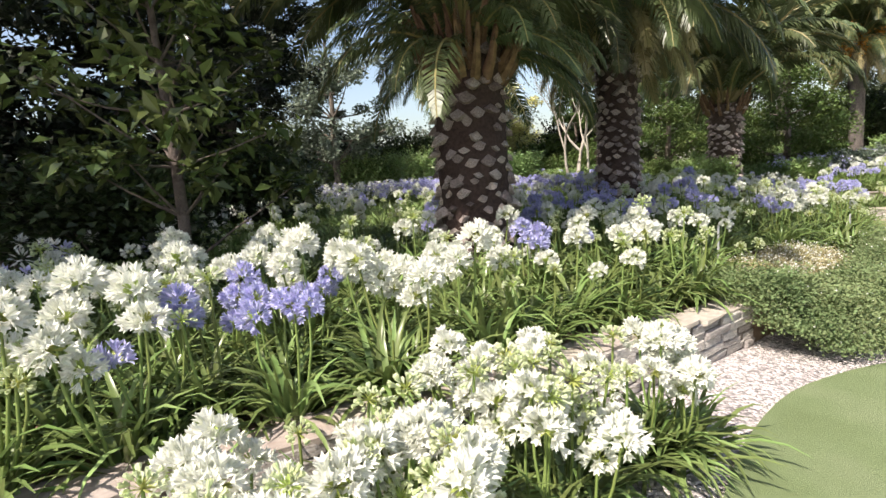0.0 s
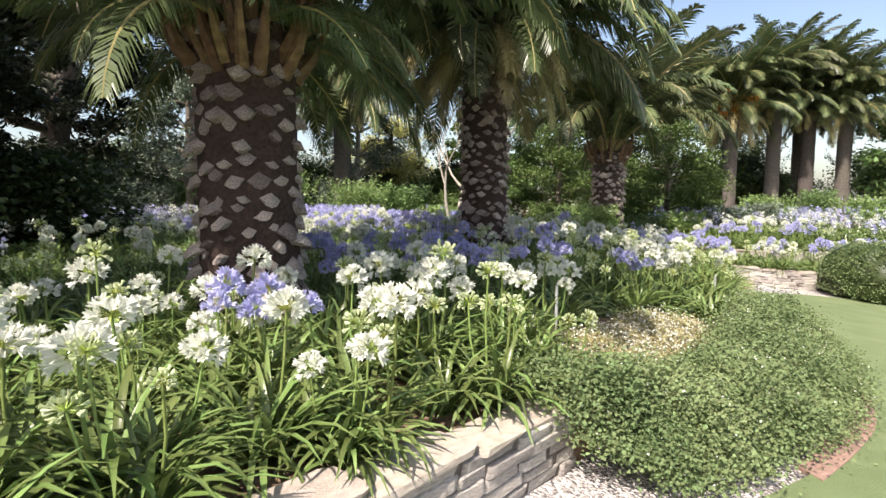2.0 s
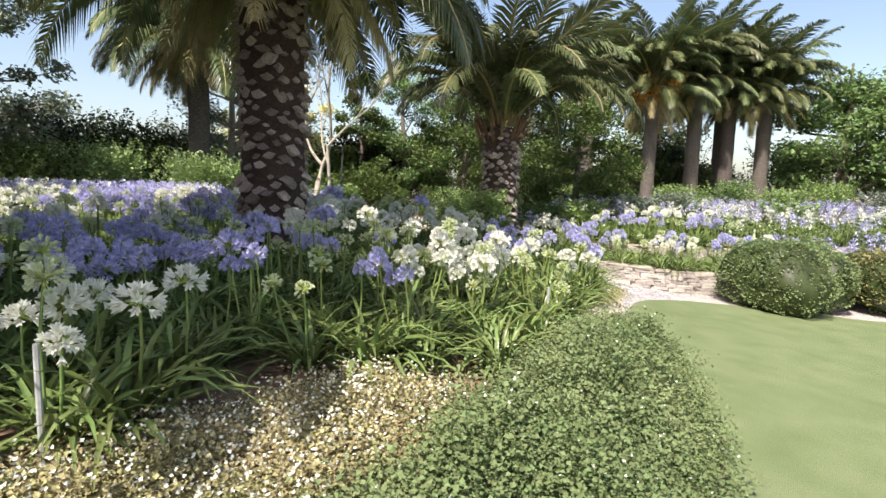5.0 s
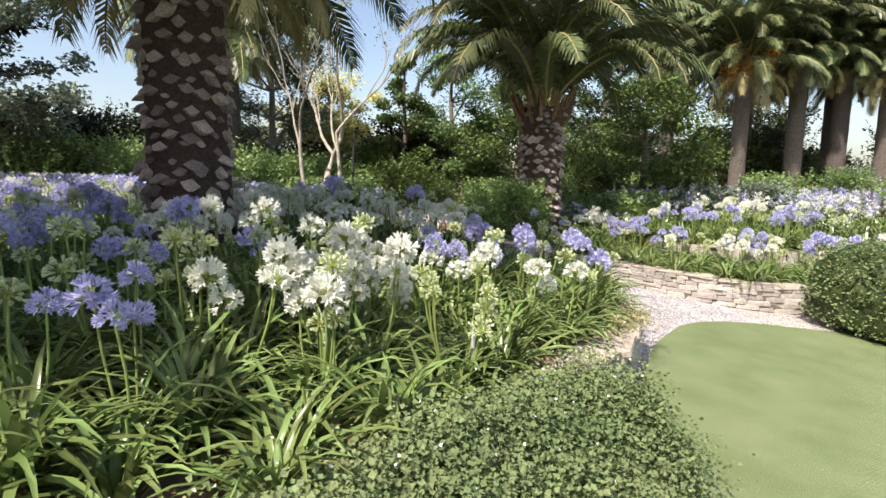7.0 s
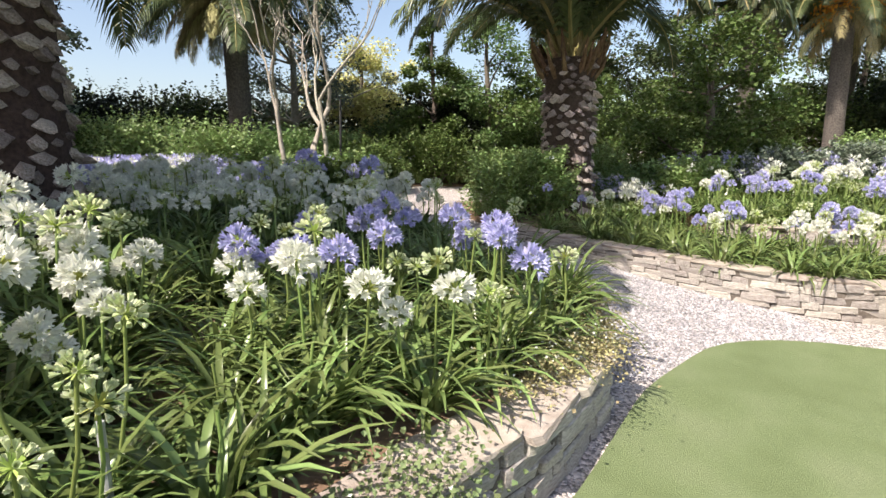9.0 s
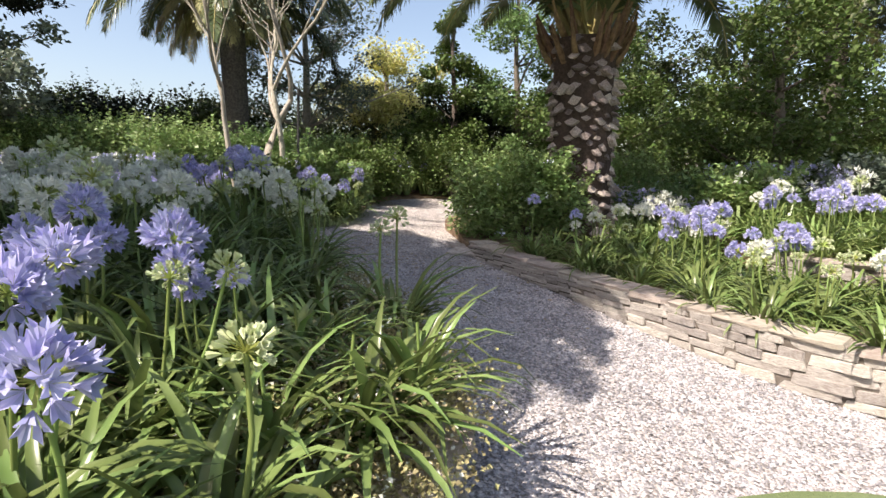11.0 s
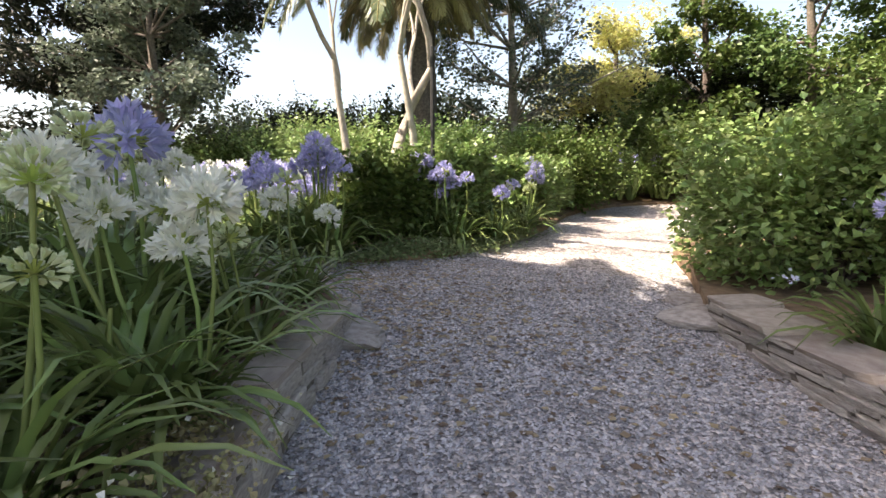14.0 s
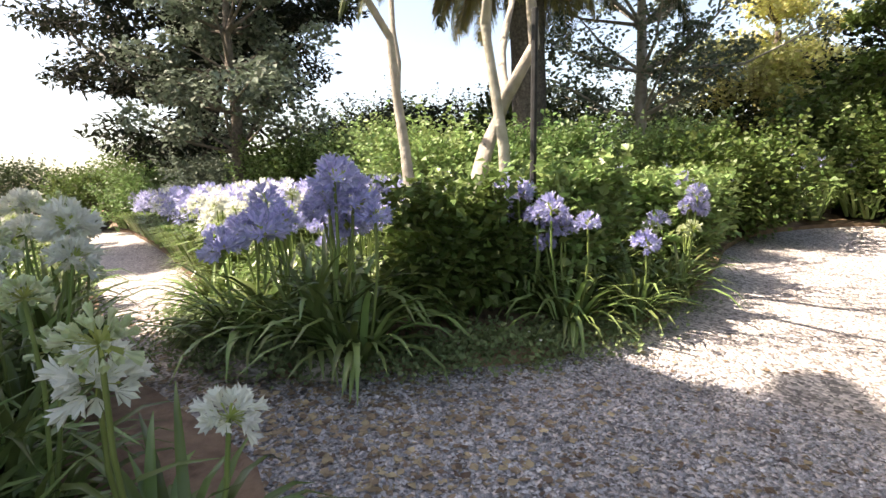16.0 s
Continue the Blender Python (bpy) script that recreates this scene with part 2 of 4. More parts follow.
def leaves(points, sizes, rnd, aspect=0.45, droop=0.3, verts=None, faces=None, out=None):
    """Small folded leaves at the points, turned at random or outwards from out."""
    verts, faces = ([], []) if verts is None else (verts, faces)
    for p, s in zip(points, sizes):
        p = Vector(p)
        d = Vector((rnd.gauss(0, 1), rnd.gauss(0, 1), rnd.gauss(0, 0.6) - droop))
        if out is not None:
            d += (p - Vector(out)).normalized() * 1.2
        d.normalize()
        side = d.cross(Vector((rnd.gauss(0, 0.5), rnd.gauss(0, 0.5), 1))).normalized() * s * aspect
        n = side.cross(d) * 0.35
        b = len(verts)
        verts.extend([p, p + d * s * 0.45 + side + n, p + d * s - n * 0.4, p + d * s * 0.45 - side + n])
        faces.append((b, b + 1, b + 2))
        faces.append((b, b + 2, b + 3))
    return verts, faces


def clump_points(count, rnd, lumps, radius, flat=1.0, shell=0.55):
    """Points in the outer layer of several overlapping lumps."""
    out = []
    for _ in range(count):
        c, r = lumps[rnd.randrange(len(lumps))]
        d = Vector((rnd.gauss(0, 1), rnd.gauss(0, 1), rnd.gauss(0, 1))).normalized()
        r2 = r * (shell + (1 - shell) * rnd.random() ** 0.6) * (0.85 + 0.3 * noise.noise(d * 2.3 + Vector(c)))
        out.append((c[0] + d.x * r2, c[1] + d.y * r2, c[2] + d.z * r2 * flat))
    return out


def smooth_line(points, step=0.25):
    """A curve through the points, cut into even steps."""
    pts = [Vector((*p, 0)) for p in points]
    fine = []
    for i in range(len(pts) - 1):
        p0, p1, p2, p3 = pts[max(i - 1, 0)], pts[i], pts[i + 1], pts[min(i + 2, len(pts) - 1)]
        n = max(2, int((p2 - p1).length / step))
        for k in range(n):
            t = k / n
            fine.append(0.5 * (2 * p1 + (p2 - p0) * t + (2 * p0 - 5 * p1 + 4 * p2 - p3) * t * t + (3 * p1 - p0 - 3 * p2 + p3) * t ** 3))
    fine.append(pts[-1])
    return [(p.x, p.y) for p in fine]


def sheet(name, poly, height, thick, mat, label, kind="structure", lift=0.0):
    """A slab of ground with the outline poly, following height(x, y)."""
    bm = bmesh.new()
    loop = [bm.verts.new((x, y, 0)) for x, y in poly]
    for tri in tessellate_polygon([[Vector((x, y, 0)) for x, y in poly]]):
        bm.faces.new([loop[k] for k in tri])
    xs, ys = [p[0] for p in poly], [p[1] for p in poly]
    for axis, lo, hi in ((0, min(xs), max(xs)), (1, min(ys), max(ys))):
        v = math.floor(lo) + 1
        while v < hi:
            if v < 30 and v > -20:
                co, no = [0, 0, 0], [0, 0, 0]
                co[axis], no[axis] = v, 1
                bmesh.ops.bisect_plane(bm, geom=bm.verts[:] + bm.edges[:] + bm.faces[:], plane_co=co, plane_no=no)
            v += 0.5 if v < 24 else 4
    edges = [e for e in bm.edges if e.is_boundary]
    made = bmesh.ops.extrude_edge_only(bm, edges=edges)["geom"]
    low = {v for v in made if isinstance(v, bmesh.types.BMVert)}
    for v in bm.verts:
        z = height(v.co.x, v.co.y) + lift
        v.co.z = z - thick if v in low else z
    bmesh.ops.recalc_face_normals(bm, faces=bm.faces[:])
    me = bpy.data.meshes.new(name)
    bm.to_mesh(me)
    bm.free()
    me.materials.append(MAT[mat])
    ob = new(name, me)
    return tagged(ob, label, name.split("_")[0], kind=kind)


# ---- plan ----
WALL_A = smooth_line([(-6.0, 0.0), (-3.0, 1.1), (-1.45, 1.8), (-0.42, 2.33), (0.95, 3.25), (1.65, 3.75), (2.5, 4.4)])
WALL_A2 = smooth_line([(6.7, 8.1), (7.14, 8.7), (7.5, 9.1), (7.95, 9.85)])
EDGE_A = smooth_line([(2.5, 4.4), (3.2, 5.0), (4.2, 5.8), (5.4, 6.8), (6.7, 8.1)])
EDGE_A3 = smooth_line([(7.95, 9.85), (8.1, 10.6), (8.05, 11.3), (7.7, 12.0), (7.23, 12.6), (6.69, 13.3), (6.3, 13.9), (6.0, 14.4)])
EDGE_A4 = smooth_line([(6.0, 14.4), (5.3, 14.7), (4.4, 14.6), (3.4, 14.7), (0.0, 15.2), (-6, 16)])
BED_A = WALL_A + EDGE_A[1:] + WALL_A2[1:] + EDGE_A3[1:] + EDGE_A4[1:]
WALL_B = smooth_line([(15.0, 11.9), (12.6, 12.15), (11.1, 12.2), (10.3, 12.5), (9.6, 13.2), (8.8, 14.3), (8.05, 15.25), (7.6, 15.9)])
EDGE_B = smooth_line([(7.6, 15.9), (7.3, 17.0), (6.9, 18.3), (7.1, 19.6), (9.0, 20.8), (13.0, 21.5)])
BED_B = WALL_B + EDGE_B[1:] + [(13.0, 21.6), (40, 22), (40, 11.5)]
EDGE_C = smooth_line([(-8, 17.6), (-2, 16.6), (2.5, 15.6), (3.6, 15.1), (4.4, 15.2), (5.0, 15.9), (5.35, 16.6), (5.35, 18.0), (5.1, 19.4), (4.75, 20.8), (4.8, 22.2), (6.0, 23.6), (9.0, 24.4), (13, 24.8)])
BED_C = EDGE_C + [(40, 24), (40, 60), (-40, 60), (-40, 17.6)]
LAWN = smooth_line([(0.3, 1.0), (1.25, 2.37), (1.64, 2.86), (2.2, 3.4), (2.87, 3.79), (3.6, 4.1), (4.6, 4.6), (5.3, 5.1), (6.15, 6.0), (6.75, 6.65), (7.0, 7.3), (7.05, 7.95), (7.27, 8.6), (7.62, 9.08), (8.06, 9.83), (8.3, 10.22), (8.68, 10.67), (9.3, 11.25), (10.2, 11.46), (11.5, 11.2), (12.7, 10.8), (14, 10.2), (20, 9)]) + [(40, 8), (40, -25), (-0.5, -25), (-0.5, -1)]


# ---- large structure ----
def grid_ground():
    xs = [-400, -150, -60, -30] + [-20 + i for i in range(56)] + [50, 90, 200, 400]
    ys = [-400, -100, -40, -15] + [-8 + i for i in range(52)] + [60, 100, 200, 400]
    verts = [(x, y, ground_z(x, y)) for y in ys for x in xs]
    w = len(xs)
    faces = [(j * w + i, j * w + i + 1, (j + 1) * w + i + 1, (j + 1) * w + i) for j in range(len(ys) - 1) for i in range(w - 1)]
    return tagged(new("ground", mesh_of("ground", verts, faces, ["gravel"], smooth=True)), "pale crushed gravel path and open ground", "ground", kind="structure")


grid_ground()
sheet("lawn", LAWN, ground_z, 0.1, "lawn", "closely mown smooth green lawn beside gravel", lift=0.025)
sheet("bed_1", BED_A, bed_z, 0.7, "soil", "raised planting bed of brown soil behind stone wall")
sheet("bed_2", BED_B, bed_z, 0.7, "soil", "raised planting bed of brown soil beside gravel path")
sheet("bed_3", BED_C, lambda x, y: ground_z(x, y) + 0.05, 0.3, "soil", "low soil bed with shrubs beside gravel path")
sheet("bed_4", TERRACE, terrace_z, 0.6, "soil", "upper planting terrace of brown soil behind a low stone edge")


# ---- palms ----
def frond_mesh(name, length, arch, pairs, rnd, leaf=0.50, hang=0.40, mats=("frond", "rachis"), droop_more=1.0):
    """A feather frond that rises from the origin along +x and arches over."""
    verts, faces, index = [], [], []
    path, p, a = [], Vector((0, 0, 0)), arch[0]
    n = 14
    for i in range(n + 1):
        path.append(p.copy())
        u = i / n
        ang = radians(arch[0] + (arch[1] - arch[0]) * u ** 1.3)
        p = p + Vector((math.cos(ang), 0, math.sin(ang))) * (length / n)
    tube(path, [0.035 * (1 - 0.9 * i / n) + 0.004 for i in range(n + 1)], 4, verts, faces)
    index += [1] * len(faces)
    for k in range(pairs):
        u = 0.08 + 0.92 * k / pairs
        i = min(n - 1, int(u * n))
        c = path[i].lerp(path[i + 1], u * n - i)
        way = (path[i + 1] - path[i]).normalized()
        ll = leaf * (math.sin(math.pi * min(1, 0.15 + u * 0.85)) ** 0.6 + 0.12) * rnd.uniform(0.85, 1.1)
        for s in (-1, 1):
            d = (way * 0.75 + Vector((0, s, 0)) * 0.8 + Vector((0, 0, rnd.uniform(-0.15, 0.3)))).normalized()
            mid = c + d * ll * 0.5
            tip = c + d * ll * 0.95 - Vector((0, 0, ll * hang * droop_more * rnd.uniform(0.6, 1.3)))
            w = way * 0.024
            b = len(verts)
            verts.extend([c - w * 0.6, c + w * 0.6, mid + w, mid - w, tip])
            faces.extend([(b, b + 1, b + 2, b + 3), (b + 3, b + 2, b + 4)])
            index += [0, 0]
    return mesh_of(name, verts, faces, mats, index)


def boot_mesh():
    """A pale, cut leaf base: a pointed shield that stands out from the trunk along +x."""
    out = [(0.0, -0.5, 0.0), (0.0, -0.25, -0.42), (0.0, 0.0, -0.55), (0.0, 0.25, -0.42), (0.0, 0.5, 0.0), (0.0, 0.0, 0.5)]
    out = [(a, b * 1.05, c * 0.66) for a, b, c in out]
    verts = [Vector(v) for v in out] + [Vector((0.36 + 0.25 * (v[2] < 0), v[1] * 0.72, v[2] * 0.72 - 0.05)) for v in out]
    faces = [(6, 7, 8, 9, 10, 11)] + [(i, (i + 1) % 6, 6 + (i + 1) % 6, 6 + i) for i in range(6)]
    return mesh_of("leaf_scar", verts, faces, ["boot"])


BOOT = boot_mesh()
fr = random.Random(3)
FRONDS = [frond_mesh("frond", 3.4, (72 - 6 * i, -46 - 14 * i), 84, fr) for i in range(3)]
FRONDS_UP = [frond_mesh("frond", 2.9, (84 - 4 * i, 18 - 22 * i), 76, fr, hang=0.15) for i in range(2)]
FRONDS_LOW = [frond_mesh("frond", 3.3, (30 - 16 * i, -76 - 5 * i), 76, fr, hang=0.6) for i in range(3)]
DRY = [frond_mesh("dry_frond", 2.2, (-5 - 20 * i, -86), 46, fr, leaf=0.36, hang=0.8, mats=("dryfrond", "rachis")) for i in range(2)]


def palm(x, y, base, top, radius, label, fronds=60, low=26, dry=8, scale=1.0, boots=True, dates=False, seed=1, lean=(0, 0), spread=0, skirt=1.0):
    rnd = random.Random(seed)
    root = thing("palm_tree", x, y, base, label, "palm tree", "palm trees")
    h = top - base
    verts, faces = [], []
    n, sides = 14, 20
    path = [(lean[0] * (i / n) ** 2, lean[1] * (i / n) ** 2, h * i / n - (0.25 if i == 0 else 0)) for i in range(n + 1)]
    rad = [radius * (1.12 - 0.14 * min(1, i / 4) + 0.02 * math.sin(i * 2.1) + (0.22 * max(0, i / n - 0.86) / 0.14)) for i in range(n + 1)]
    tube(path, rad, sides, verts, faces)
    part("trunk", mesh_of("trunk", verts, faces, ["bark" if boots else "greybark"], smooth=True), root)
    if boots:
        size, around = radius * 0.47, 13
        rows = int(h / 0.125)
        placed = []
        for r in range(rows):
            for k in range(around):
                a = math.tau * (k + 0.5 * (r % 2)) / around + 0.03 * r + rnd.uniform(-0.10, 0.10)
                if rnd.random() < 0.10:
                    continue
                z = h * (r + 0.5) / rows + size * rnd.uniform(-0.3, 0.3)
                i = min(n, max(0, int(n * z / h)))
                rr = rad[i] * 0.97
                s = size * rnd.uniform(0.55, 1.15)
                placed.append(((path[i][0] + rr * math.cos(a), path[i][1] + rr * math.sin(a), z), (rnd.uniform(-0.3, 0.3), rnd.uniform(-0.15, 0.35), a), (s * rnd.uniform(0.3, 1.3), s * rnd.uniform(0.75, 1.15), s * rnd.uniform(0.7, 1.2))))
        for at, turn, size3 in placed[:300]:
            part("leaf_scar", BOOT, root, at=at, turn=turn, size=size3)
        verts, faces = [], []
        for at, turn, size3 in placed[300:]:
            m = Matrix.LocRotScale(Vector(at), mathutils.Euler(turn), Vector(size3))
            faces.extend([tuple(q + len(verts) for q in p.vertices) for p in BOOT.polygons])
            verts.extend([m @ v.co for v in BOOT.vertices])
        if verts:
            part("upper_leaf_scar", mesh_of("upper_leaf_scar", verts, faces, ["boot"]), root, kind="stuff")
        verts, faces = [], []
        for k in range(54):
            a, up = rnd.uniform(0, math.tau), rnd.uniform(0.1, 0.75)
            o = Vector((math.cos(a), math.sin(a), 0))
            p = Vector((lean[0], lean[1], h - 0.45 + 0.6 * up)) + o * radius * 0.95
            tube([p, p + o * 0.16 + Vector((0, 0, 0.2)), p + o * 0.30 + Vector((0, 0, 0.5))], [0.06, 0.045, 0.02], 5, verts, faces)
        part("petiole_base", mesh_of("petiole_base", verts, faces, ["stub"]), root, "orange-brown cut leaf bases", kind="stuff")
    cx, cy = lean
    for k in range(fronds + low + dry):
        a = k * 2.39996 + rnd.uniform(-0.2, 0.2)
        if k < fronds:
            me, tilt, z = FRONDS[k % 3], rnd.uniform(-30, 10) * (k / fronds), h + 0.35 - 0.3 * k / fronds
            tilt = -24 + (30 + spread) * k / fronds + rnd.uniform(-6, 6)
            s = scale * rnd.uniform(0.85, 1.08)
            if k < fronds * 0.28:
                me, tilt, s = FRONDS_UP[k % 2], rnd.uniform(-6, 22), s * 1.3
        elif k < fronds + low:
            me, tilt, z = FRONDS_LOW[k % 3], rnd.uniform(-24, 2), h - 0.02
            s = scale * skirt * rnd.uniform(0.65, 0.9)
        else:
            me, tilt, z = DRY[k % 2], rnd.uniform(-8, 8), h - 0.15
            s = scale * rnd.uniform(0.7, 1.0)
        part("frond", me, root, at=(cx + radius * 0.5 * math.cos(a), cy + radius * 0.5 * math.sin(a), z), turn=(rnd.uniform(-0.25, 0.25), radians(tilt), a), size=s)
    if dates:
        for k in range(9):
            a = rnd.uniform(0, math.tau)
            c = Vector((math.cos(a), math.sin(a), 0)) * rnd.uniform(0.7, 1.2) + Vector((cx, cy, h + rnd.uniform(-0.3, 0.5)))
            v, f = leaves([c + Vector((rnd.gauss(0, 0.16), rnd.gauss(0, 0.16), rnd.gauss(0, 0.25))) for _ in range(160)], [rnd.uniform(0.06, 0.12) for _ in range(160)], rnd, 0.4, 1.0)
            part("date_bunch", mesh_of("date_bunch", v, f, ["orange"]), root, "orange bunch of dates", kind="stuff")
    return root


palm(0.36, 6.45, bed_z(0.36, 6.45), 3.15, 0.42, "tall date palm with pale diamond scars in white flowers", fronds=92, low=24, dry=0, seed=1, spread=2, scale=1.0, skirt=0.7)
palm(3.53, 11.0, bed_z(3.53, 11.0), 4.75, 0.40, "tall date palm with dark scarred trunk among blue flowers", fronds=80, low=56, dry=24, seed=2, spread=18, scale=1.02, skirt=1.22)
palm(9.15, 17.75, bed_z(9.15, 17.75), 3.25, 0.47, "short date palm with wide arching fronds behind blue flowers", fronds=54, low=0, dry=0, seed=3, scale=1.24, spread=7)
palm(19.8, 26.3, bed_z(19.8, 26), 6.3, 0.30, "tall date palm with orange date clusters in far beds", boots=False, dates=True, seed=4, scale=1.15)
for i, (px, py, pt) in enumerate(((22.6, 26.8, 6.9), (24.6, 26.8, 6.6), (26.0, 26.0, 6.2), (22.8, 30.5, 6.8), (26.5, 29.5, 6.9), (18.6, 30.0, 7.2))):
    palm(px, py, bed_z(px, py), pt, 0.34, "tall date palm with smooth grey trunk in a grove", boots=False, dates=False, seed=5 + i, scale=1.1)
palm(0.75, 22.3, ground_z(0.75, 22.3), 5.9, 0.32, "tall grey palm with hanging dry fronds behind shrubs", boots=False, dry=44, low=40, seed=12, skirt=1.35)


# ---- shrubs and trees ----
def blob(verts, faces, c, radius, flat, rnd):
    """A closed lump added inside a dense hedge shrub to stand for its shaded inside."""
    base, n, m = len(verts), 9, 14
    for i in range(n + 1):
        for k in range(m):
            p, a = math.pi * i / n, math.tau * k / m
            d = Vector((math.sin(p) * math.cos(a), math.sin(p) * math.sin(a), math.cos(p)))
            q = radius * (0.9 + 0.2 * noise.noise(d * 2 + Vector(c)))
            verts.append(Vector(c) + Vector((d.x * q, d.y * q, d.z * q * flat)))
    for i in range(n):
        for k in range(m):
            faces.append((base + i * m + k, base + (i + 1) * m + k, base + (i + 1) * m + (k + 1) % m, base + i * m + (k + 1) % m))


def shrub(name, x, y, z, width, height, mat, label, count=2600, leaf=0.05, lumps=9, seed=1, shell=0.5, aspect=0.45, stems=True, flowers=0, petal="white", category="shrub", flat=0.9, group="", core=0.0, sprigs=0):
    rnd = random.Random(seed)
    root = thing(name, x, y, z, label, category, group)
    r = width / 2
    balls = []
    for k in range(lumps):
        a = rnd.uniform(0, math.tau)
        d = r * 0.55 * rnd.random() ** 0.5
        rr = rnd.uniform(0.32, 0.5) * min(width, height * 1.2)
        balls.append(((d * math.cos(a), d * math.sin(a), min(height - rr * flat, max(rr * flat * 0.7, height * rnd.uniform(0.25, 0.9)))), rr))
    v, f = leaves(clump_points(count, rnd, balls, r, flat, shell), [leaf * rnd.uniform(0.6, 1.3) for _ in range(count)], rnd, aspect, 0.1, out=(0, 0, height * 0.3))
    for _ in range(sprigs):
        c, rr = balls[rnd.randrange(len(balls))]
        a = rnd.uniform(0, math.tau)
        p = Vector(c) + Vector((math.cos(a) * rr * 0.6, math.sin(a) * rr * 0.6, rr * flat * 0.5))
        way = Vector((math.cos(a) * 0.45, math.sin(a) * 0.45, rnd.uniform(0.5, 1.2))).normalized()
        reach = rnd.uniform(0.25, 0.6) * rr + 0.12
        pts = [p + way * reach * i / 13 + Vector((rnd.gauss(0, 0.012), rnd.gauss(0, 0.012), 0)) for i in range(14)]
        leaves(pts, [leaf * rnd.uniform(0.5, 1.1) for _ in pts], rnd, aspect, -0.2, v, f)
    part("foliage", mesh_of(name, v, f, [mat]), root)
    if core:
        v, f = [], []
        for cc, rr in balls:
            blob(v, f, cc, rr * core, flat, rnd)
        # The dark colour behind the leaves paints in the shade between them.
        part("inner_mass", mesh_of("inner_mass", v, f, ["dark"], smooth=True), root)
    if stems:
        v, f = [], []
        for c, rr in balls:
            mid = Vector(c) * 0.5 + Vector((rnd.uniform(-0.1, 0.1), rnd.uniform(-0.1, 0.1), 0))
            tube([(0, 0, -0.15), mid, c], [0.02 + 0.012 * height, 0.015 + 0.006 * height, 0.006], 5, v, f)
        part("stem", mesh_of("stem", v, f, ["trunk"]), root)
    if flowers:
        v, f = [], []
        for p in clump_points(flowers, rnd, balls, r, flat, 0.95):
            leaves([Vector(p) + Vector((rnd.gauss(0, 0.03), rnd.gauss(0, 0.03), rnd.gauss(0, 0.02))) for _ in range(12)], [0.03] * 12, rnd, 0.5, -0.5, v, f)
        part("blossom", mesh_of("blossom", v, f, [petal]), root)
    return root


def tree(name, x, y, z, height, spread, mat, label, trunk_r=0.2, count=9000, leaf=0.09, lumps=34, seed=1, bare=0.35, bark="trunk", aspect=0.4, limb_n=16, density_r=0.2, flat=0.7, droop=0.2, lean=(0, 0), twigs=0):
    rnd = random.Random(seed)
    root = thing(name, x, y, z, label, "tree")
    v, f = [], []
    n = 8
    axis = [Vector((lean[0] * (i / n) + 0.06 * height * 0.1 * math.sin(i * 1.3 + seed), lean[1] * (i / n) + 0.06 * height * 0.1 * math.cos(i * 1.7 + seed), height * 0.9 * i / n - (0.3 if i == 0 else 0))) for i in range(n + 1)]
    tube(axis, [trunk_r * (1.15 - 1.0 * i / n) + 0.01 for i in range(n + 1)], 9, v, f)
    part("trunk", mesh_of("trunk", v, f, [bark], smooth=True), root)
    v, f = [], []
    balls = []
    for k in range(lumps):
        u = bare + (1 - bare) * (k + 0.5) / lumps
        a = k * 2.39996 + rnd.uniform(-0.4, 0.4)
        j = min(n - 1, int(u * 0.85 * n))
        start = axis[j]
        reach = spread / 2 * (0.45 + 0.6 * rnd.random()) * math.sin(math.pi * min(0.97, 0.28 + 0.68 * (u - bare) / (1 - bare)))
        end = start + Vector((math.cos(a) * reach, math.sin(a) * reach, height * rnd.uniform(0.02, 0.18)))
        mid = start.lerp(end, 0.5) + Vector((rnd.uniform(-0.1, 0.1), rnd.uniform(-0.1, 0.1), -0.03 * reach)) * reach
        if k % max(1, lumps // limb_n) == 0 or twigs:
            tube([start, mid, end], [trunk_r * 0.34, trunk_r * 0.2, trunk_r * 0.06 + 0.004], 5, v, f)
            for q in range(twigs):
                b = mid.lerp(end, rnd.random())
                tube([b, b + Vector((rnd.gauss(0, 0.25), rnd.gauss(0, 0.25), rnd.uniform(0.0, 0.4))) * reach * 0.6], [0.012, 0.003], 3, v, f)
        balls.append((tuple(end), spread * density_r * rnd.uniform(0.5, 1.0)))
        if reach > 1.2:
            balls.append((tuple(start.lerp(end, 0.6)), spread * density_r * rnd.uniform(0.4, 0.75)))
    part("branchwork", mesh_of("branchwork", v, f, [bark], smooth=True), root, kind="stuff")
    v, f = leaves(clump_points(count, rnd, balls, 1, flat, 0.2), [leaf * rnd.uniform(0.6, 1.3) for _ in range(count)], rnd, aspect, droop)
    part("crown", mesh_of("crown", v, f, [mat]), root)
    return root


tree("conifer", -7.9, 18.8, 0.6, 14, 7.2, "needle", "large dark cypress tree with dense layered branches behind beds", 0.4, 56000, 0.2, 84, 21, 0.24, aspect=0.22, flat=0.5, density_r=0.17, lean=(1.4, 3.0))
# Added out of the camera's view, only to throw shade over the left bed.
tree("conifer", -7.8, 2.2, 0.4, 15, 7, "needle", "unseen tall cypress tree added to shade the outer flower bed", 0.4, 30000, 0.22, 80, 121, 0.12, aspect=0.22, flat=0.5, density_r=0.17)
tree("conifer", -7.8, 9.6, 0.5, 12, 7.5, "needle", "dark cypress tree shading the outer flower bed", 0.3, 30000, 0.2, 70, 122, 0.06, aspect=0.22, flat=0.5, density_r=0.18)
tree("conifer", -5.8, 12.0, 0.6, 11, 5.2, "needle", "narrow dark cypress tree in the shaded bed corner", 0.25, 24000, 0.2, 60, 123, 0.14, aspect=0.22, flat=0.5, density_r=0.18)
